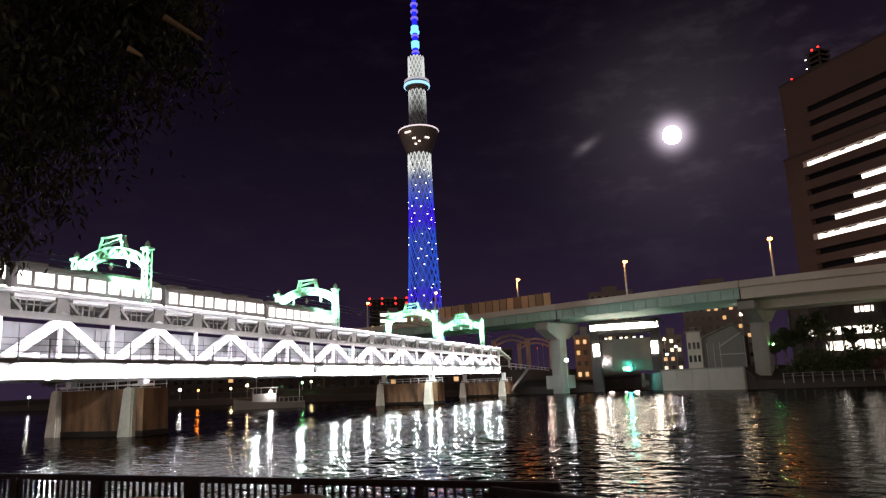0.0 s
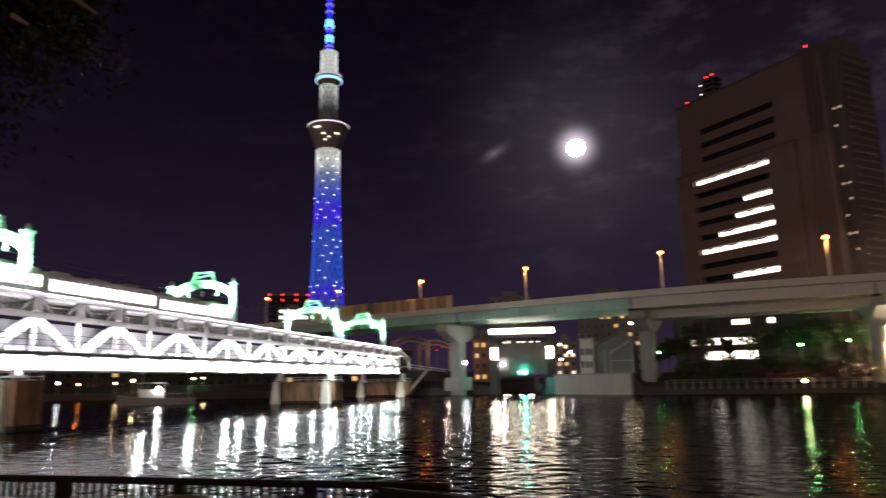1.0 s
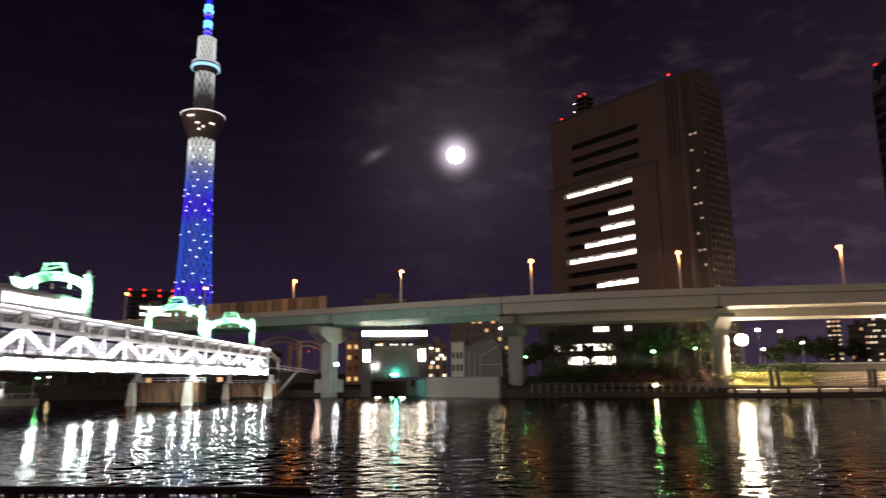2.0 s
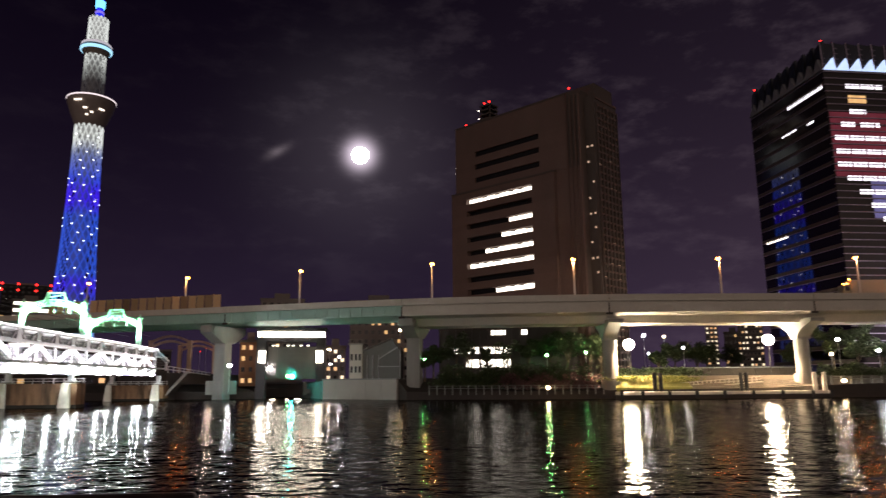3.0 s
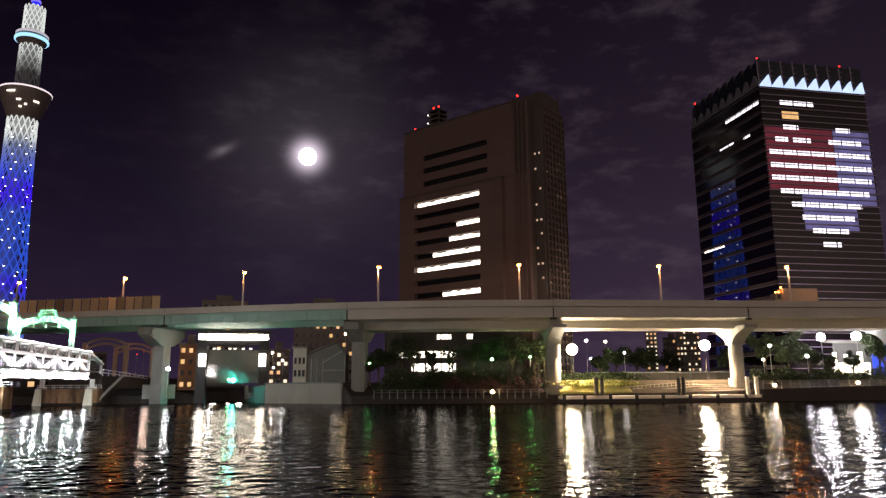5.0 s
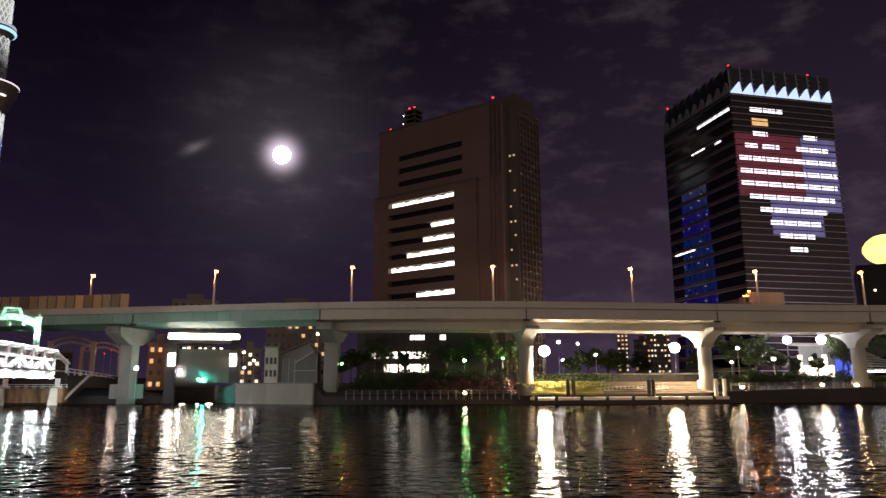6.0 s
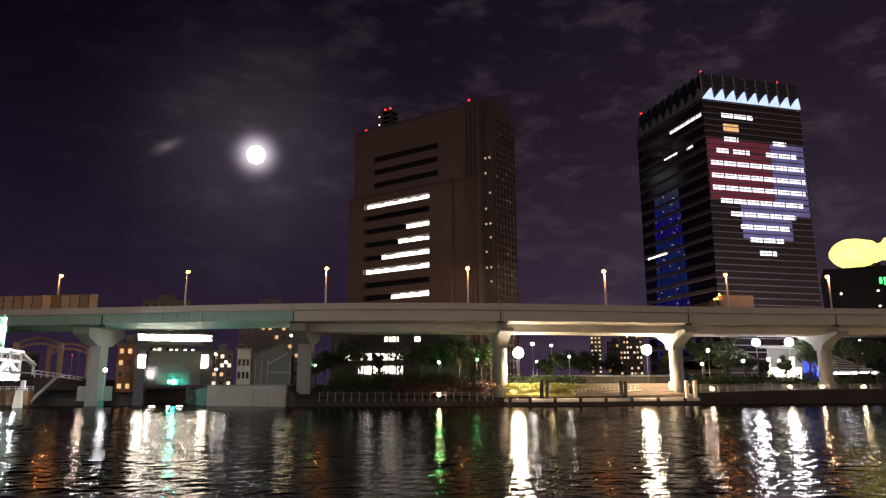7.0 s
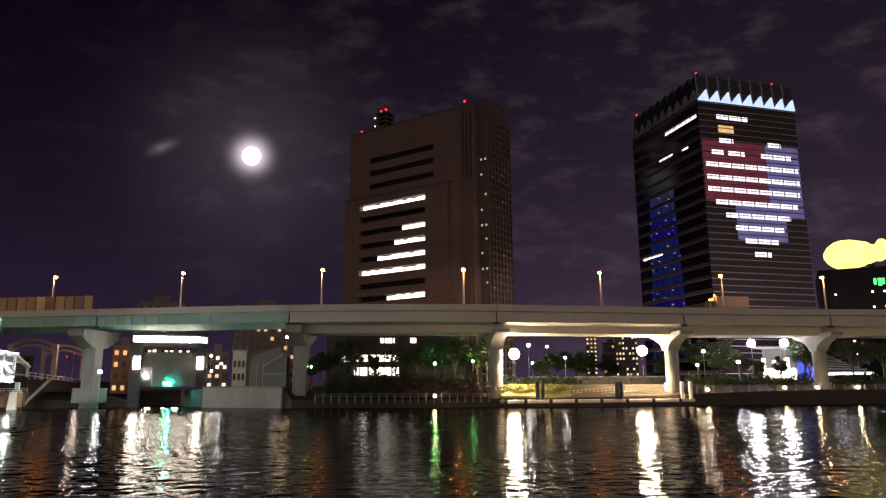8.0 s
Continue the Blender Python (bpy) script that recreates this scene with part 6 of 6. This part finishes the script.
# --- golden ornament on a dark hall ---
def golden_ornament():
    m = facing(67.6, 236, 0, -6)
    h = thing("beer_hall", m, "dark polished hall with a few small lights", "hall")
    bm = bmesh.new()
    hexa(bm, [(-13, 0, 2), (20, 0, 2), (20, 24, 2), (-13, 24, 2), (-14.5, -1.5, 38), (21, -1.5, 38), (21, 25, 38), (-14.5, 25, 38)])
    part("wall", bm, M_hall, h)
    for x, z in ((-10.5, 30.5), (-1.2, 30.8), (1.8, 30.8), (-1.2, 26.4), (1.8, 26.4), (5, 30.5), (5, 26.4)):
        bm = bmesh.new()
        ball(bm, (x, -1.6, z), 0.32, 8)
        part("wall_light", bm, M_lit_cool, h, "small white wall light")
    bm = bmesh.new()
    for k, (x, w) in enumerate(((-0.6, 0.7), (0.5, 0.9), (1.6, 0.5), (2.6, 0.8))):
        box(bm, x, x + w, -1.75, -1.55, 32.8 - 0.4 * (k % 2), 34.6)
    part("green_sign", bm, M_green_sign, h, "small glowing green sign")
    o = thing("golden_ornament", m @ Matrix.Translation((0, 8, 38)), "huge golden flame-shaped roof ornament, glowing as if floodlit", "roof ornament")
    bm = bmesh.new()
    n, k = 22, 20
    rings = []
    for i in range(n + 1):
        f = i / n
        x = -12.0 + 23.5 * f
        body = 4.6 * math.sin(min(1, f * 4.2 + 0.03) * math.pi / 2) ** 0.55 * (1 - max(0, f - 0.32) / 0.68) ** 0.85 + 0.05
        hump = 0.9 * math.exp(-((f - 0.66) / 0.06) ** 2) - 0.9 * math.exp(-((f - 0.57) / 0.035) ** 2)
        zc = 5.6 + 0.35 * hump + 5.0 * max(0, f - 0.55)
        rings.append([bm.verts.new((x, 1.1 * body * math.cos(j * math.tau / k), zc + (body + hump) * 0.98 * math.sin(j * math.tau / k))) for j in range(k)])
    for a, b in zip(rings, rings[1:]):
        for j in range(k):
            q = (j + 1) % k
            bm.faces.new((a[j], a[q], b[q], b[j]))
    bm.faces.new(rings[0][::-1])
    bm.faces.new(rings[-1])
    bmesh.ops.recalc_face_normals(bm, faces=bm.faces)
    part("flame", bm, M_gold, o, "gold skin with its floodlight put in as glow", smooth=True)
    bm = bmesh.new()
    lathe(bm, [(2.2, -0.5), (1.4, 1.2), (1.2, 2.2)], 14)
    part("stem", bm, M_glass_dark, o)


golden_ornament()


# --- railway beyond the bridge, moored boat ---
def approach():
    a = thing("railway_embankment", BR, "dark railway approach with pale rails beyond the bridge", "railway")
    bm = bmesh.new()
    box(bm, -11, 0, 116.5, 190, -1, 6.6)
    part("wall", bm, M_quay, a)
    bm = bmesh.new()
    for k in range(9):
        y0, y1 = 116.5 + k * 4, 120.5 + k * 4
        beam(bm, (0.2, y0, 8.0 - 0.12 * k), (0.2, y1, 7.88 - 0.12 * k), 0.16)
        beam(bm, (0.2, y0, 7.3 - 0.12 * k), (0.2, y1, 7.18 - 0.12 * k), 0.16)
        beam(bm, (0.2, y0, 6.5), (0.2, y0, 8.0 - 0.12 * k), 0.14)
    part("parapet_rail", bm, M_steel, a)
    bm = bmesh.new()
    beam(bm, (0.6, 112, 0.5), (3.2, 122, 6.8), 0.5, 0.4)
    part("stair", bm, M_steel_grey, a)
    for s in (134, 158):
        p = thing("catenary_portal", BR @ Matrix.Translation((0, s, 0)), "warm-toned steel arch over the railway approach", "catenary portal", "portals over the railway approach")
        for x in (-0.3, -10.5):
            bm = bmesh.new()
            beam(bm, (x, 0, 6.5), (x, 0, 15.2), 1.0, 1.0)
            part("leg", bm, M_lit_arch, p)
        bm = bmesh.new()
        for i in range(10):
            f0, f1 = i / 10, (i + 1) / 10
            for dz in (0, 1.3):
                beam(bm, (-10.5 + 10.2 * f0, 0, 13.4 + dz + 1.6 * math.sin(math.pi * f0)), (-10.5 + 10.2 * f1, 0, 13.4 + dz + 1.6 * math.sin(math.pi * f1)), 0.7, 0.55)
        part("arch", bm, M_lit_arch, p)
    # light added to brighten the arches; no fitting is built for it
    point("approach_light", BR @ Vector((4, 138, 13)), 1100, (1.0, 0.78, 0.62), 0.4)


approach()


def boat():
    m = facing(-14.2, 160, 0, 0)
    b = thing("work_boat", m, "small white work boat with a bright deck lamp", "boat")
    bm = bmesh.new()
    rows = []
    for i in range(9):
        f = i / 8
        x = -7.5 + 15 * f
        w = 2.1 * math.sin(math.pi * min(1, 0.16 + f * 0.62)) ** 0.7
        sh = 1.3 + 0.9 * (1 - f) ** 3
        rows.append([bm.verts.new(q) for q in ((x, -w * 0.7, -0.4), (x, -w, sh), (x, w, sh), (x, w * 0.7, -0.4))])
    for p, q in zip(rows, rows[1:]):
        for i in range(4):
            j = (i + 1) % 4
            bm.faces.new((p[i], q[i], q[j], p[j]))
    bm.faces.new(rows[0])
    bm.faces.new(rows[-1][::-1])
    bmesh.ops.recalc_face_normals(bm, faces=bm.faces)
    part("hull", bm, M_white_wall, b)
    bm = bmesh.new()
    box(bm, -3.6, 1.4, -1.4, 1.4, 1.3, 3.2)
    box(bm, -4.0, 1.8, -1.6, 1.6, 4.4, 4.6)
    for x in (-3.5, -1.8, 0.2, 1.4):
        for y in (-1.4, 1.4):
            beam(bm, (x, y, 3.2), (x, y, 4.4), 0.15)
    part("cabin", bm, M_white_wall, b)
    bm = bmesh.new()
    ball(bm, (0.2, -1.7, 3.4), 0.36, 10)
    part("deck_lamp", bm, M_small_white, b, "bright white deck lamp")
    bm = bmesh.new()
    rod(bm, (6.4, 0, 1.2), (6.4, 0, 5.2), 0.08, 0.05, 6)
    for k in range(6):
        beam(bm, (2 + k, -1.5, 1.4), (2 + k, -1.5, 2.3), 0.07)
    beam(bm, (2, -1.5, 2.3), (7, -1.2, 2.3), 0.07)
    part("mast", bm, M_steel_grey, b)
    point("boat_light", m @ Vector((0.2, -4, 4.6)), 90, (0.95, 0.97, 1), 0.3)


boat()


# ================= near bank: terrace, railing, overhanging tree =================
def near_bank():
    bm = bmesh.new()
    out = [(-120, 57.5), (-7.2, 11.1), (1.15, 7.6), (4.2, 4.3), (9, -0.5), (40, -25), (300, -190), (300, -420), (-400, -420), (-400, 57.5)]
    lo = [bm.verts.new((x, y, -2)) for x, y in out]
    hi = [bm.verts.new((x, y, 1.9)) for x, y in out]
    for i in range(len(out)):
        j = (i + 1) % len(out)
        bm.faces.new((lo[i], lo[j], hi[j], hi[i]))
    bm.faces.new(hi)
    bmesh.ops.recalc_face_normals(bm, faces=bm.faces)
    part("terrace", bm, M_paving, None, "paved river terrace on the near bank", category="terrace", kind="structure")
    bm = bmesh.new()
    box(bm, -30, 30, -60, 1.4, 1.9, 2.45)
    box(bm, -30, 30, 1.4, 1.8, 1.9, 2.2)
    part("promenade", bm, M_paving, None, "raised promenade above the river terrace", category="pavement", kind="structure")


near_bank()


def railing(name, a, b, posts, label):
    a, b = Vector(a), Vector(b)
    r = thing(name, None, label, "railing", "railings of the near terrace")
    d = (b - a).normalized()
    L_ = (b - a).length
    ang = math.atan2(d.y, d.x)
    r.matrix_basis = Matrix.Translation((a.x, a.y, 1.9)) @ Matrix.Rotation(ang, 4, "Z")
    bm = bmesh.new()
    box(bm, 0, L_, -0.045, 0.045, 1.03, 1.10)
    bmesh.ops.bevel(bm, geom=bm.edges[:], offset=0.012, segments=2, affect="EDGES")
    part("top_rail", bm, M_rail, r)
    bm = bmesh.new()
    box(bm, 0, L_, -0.025, 0.025, 0.12, 0.17)
    part("bottom_rail", bm, M_rail, r)
    bm = bmesh.new()
    box(bm, -0.014, 0.014, -0.014, 0.014, 0.17, 1.03)
    bal = mesh_of("baluster", bm, M_rail)
    bm = bmesh.new()
    box(bm, -0.06, 0.06, -0.05, 0.05, 0, 1.05)
    pst = mesh_of("post", bm, M_rail)
    n = int(L_ / 0.105)
    for i in range(n):
        piece("baluster", bal, r, Matrix.Translation((i * 0.105 + 0.05, 0, 0)))
    k = max(1, int(L_ / posts))
    for i in range(k + 1):
        piece("post", pst, r, Matrix.Translation((min(i * posts, L_), 0, 0)))


railing("railing", (-13.2, 13.05), (1.05, 7.08), 1.55, "dark brown baluster railing along the terrace edge")
railing("railing", (0.36, 7.0), (3.6, 3.5), 1.6, "dark brown railing turning back along the terrace")


def covered_seat():
    c = thing("covered_bundle", Matrix.Translation((-1.62, 7.85, 1.9)) @ Matrix.Rotation(radians(-22), 4, "Z"), "rounded brown tarpaulin cover standing on the terrace by the railing", "cover")
    bm = bmesh.new()
    rows = []
    for i in range(9):
        f = i / 8
        r = math.cos(f * math.pi / 2) ** 0.55
        z = 0.98 * math.sin(f * math.pi / 2)
        rows.append([bm.verts.new((0.62 * r * math.cos(j * math.tau / 20) * (1 + 0.03 * math.sin(3 * j)), 0.35 * r * math.sin(j * math.tau / 20), z)) for j in range(20)])
    for a, b in zip(rows, rows[1:]):
        for j in range(20):
            q = (j + 1) % 20
            bm.faces.new((a[j], a[q], b[q], b[j]))
    part("tarpaulin", bm, M_tarp, c, smooth=True)


M_tarp = material("brown_tarpaulin", (0.16, 0.11, 0.06), 0.8, 0, 0.25, 6.0, 0.2, 0.3)
covered_seat()


# bench put in for an unclear orange-lit shape, its warm light in the colour
def terrace_bench():
    b = thing("terrace_bench", Matrix.Translation((-3.55, 8.75, 1.9)) @ Matrix.Rotation(radians(-22), 4, "Z"), "orange-brown slatted wooden bench on the terrace", "bench")
    for k in range(3):
        bm = bmesh.new()
        box(bm, -0.38, 0.38, -0.02 + 0.01 * k, 0.02 + 0.01 * k, 0.55 + 0.12 * k, 0.64 + 0.12 * k)
        part("back_slat", bm, M_bench, b)
    for k in range(3):
        bm = bmesh.new()
        box(bm, -0.38, 0.38, -0.44 + 0.14 * k, -0.33 + 0.14 * k, 0.42, 0.46)
        part("seat_slat", bm, M_bench, b)
    for x in (-0.32, 0.32):
        bm = bmesh.new()
        box(bm, x - 0.03, x + 0.03, -0.42, -0.34, 0, 0.42)
        box(bm, x - 0.03, x + 0.03, -0.42, 0.0, 0.37, 0.42)
        box(bm, x - 0.03, x + 0.03, 0.0, 0.06, 0, 0.88)
        part("leg_frame", bm, M_rail, b)


M_bench = material("orange_lit_wood", (0.30, 0.13, 0.045), 0.7, 0, 0.4, 12.0, 0.2, 0.3)
terrace_bench()


def overhanging_tree():
    rnd = random.Random(77)
    base = Vector((-7.2, 4.2, 1.9))
    t = thing("cherry_tree", Matrix.Translation(base), "dark overhanging tree with drooping leafy branches", "tree")
    bm = bmesh.new()
    trunk = [Vector((0, 0, -0.3)), Vector((0.15, 0.1, 1.3)), Vector((0.5, 0.3, 2.8)), Vector((1.0, 0.8, 4.4))]
    for k, (a, b) in enumerate(zip(trunk, trunk[1:])):
        rod(bm, a, b, 0.26 - 0.05 * k, 0.22 - 0.05 * k, 10)
    part("trunk", bm, M_bark, t)
    # limbs end on the leaf outline in the camera's view; leafy sprays hang from them
    tips = ((-19.1, 28.2, 6.0), (-20.2, 24.4, 6.2), (-21.8, 21.3, 6.4), (-23.5, 22.6, 6.3), (-26.4, 21.8, 6.4), (-26.9, 16.8, 6.6), (-28.0, 13.4, 6.8), (-30.2, 11.2, 6.8), (-31.6, 9.6, 6.9), (-30.6, 15.4, 6.9), (-33.6, 13.2, 7.0), (-38.0, 13.0, 7.2), (-43.0, 15.0, 7.0))
    crown = bmesh.new()

    def leaf(at, s, droop):
        e = Euler((droop + rnd.gauss(0, 0.35), rnd.gauss(0, 0.5), rnd.uniform(0, 6.3))).to_matrix()
        crown.faces.new([crown.verts.new(at + e @ Vector(w)) for w in ((0, 0, 0), (s * 0.26, -s * 0.45, 0.06 * s), (0.2 * s, -s * 1.1, 0.05 * s), (0, -s * 1.75, -0.1 * s), (-0.2 * s, -s * 1.1, 0.05 * s), (-s * 0.26, -s * 0.45, 0.06 * s))])

    fork = trunk[-1]
    for k, (az, el, d) in enumerate(tips):
        tip = spot(az - 1.2, el, d) - base
        root = spot(az - 6.5, el + 10, d - 0.5) - base
        bm = bmesh.new()
        bow = fork.lerp(root, 0.5) + Vector((0, 0, 0.35))
        rod(bm, fork, bow, 0.09, 0.06, 8)
        rod(bm, bow, root, 0.06, 0.035, 7)
        rod(bm, root, tip + Vector((-0.05, 0, 0.12)), 0.03, 0.008, 6)
        part("limb", bm, M_bark, t)
        for i in range(16):
            f = i / 15
            at = root.lerp(tip, f)
            spread = 0.07 + 0.20 * (1 - f)
            drop = 0.10 + 0.30 * (1 - f)
            for _ in range(30):
                leaf(at + Vector((rnd.gauss(0, spread), rnd.gauss(0, spread * 1.4), rnd.uniform(-drop, 0.12))), rnd.uniform(0.035, 0.065), 1.15)
    # the dense heart of the crown, placed to fit the camera's view over the promenade
    for az, el, d, wide, high, n in ((-44, 34, 6.4, 1.3, 1.3, 4200), (-36, 31, 6.4, 1.1, 1.2, 5200), (-30, 30, 6.2, 0.7, 0.8, 4200), (-25, 31, 6.2, 0.5, 0.55, 2600), (-23.6, 27.5, 6.2, 0.26, 0.3, 900), (-36, 20, 6.9, 0.8, 0.7, 3000), (-30, 22, 6.8, 0.4, 0.5, 1800)):
        c = spot(az, el, d) - base
        for _ in range(n):
            leaf(c + Vector((rnd.gauss(0, 0.5) * wide, rnd.gauss(0, 0.6), rnd.gauss(0, 0.5) * high)), rnd.uniform(0.04, 0.07), 0.9)
    # two bare boughs, with street light put into their orange-brown colour
    for a, b in (((-22.9, 28.2, 5.3), (-19.9, 26.9, 5.4)), ((-25.5, 25.6, 5.5), (-24.4, 25.2, 5.5))):
        bm = bmesh.new()
        rod(bm, spot(*a) - base, spot(*b) - base, 0.026, 0.012, 8)
        part("bough", bm, M_timber, t)
    part("leaves", crown, M_leaf_near, t, "hanging dark green leaves", kind="stuff")


overhanging_tree()
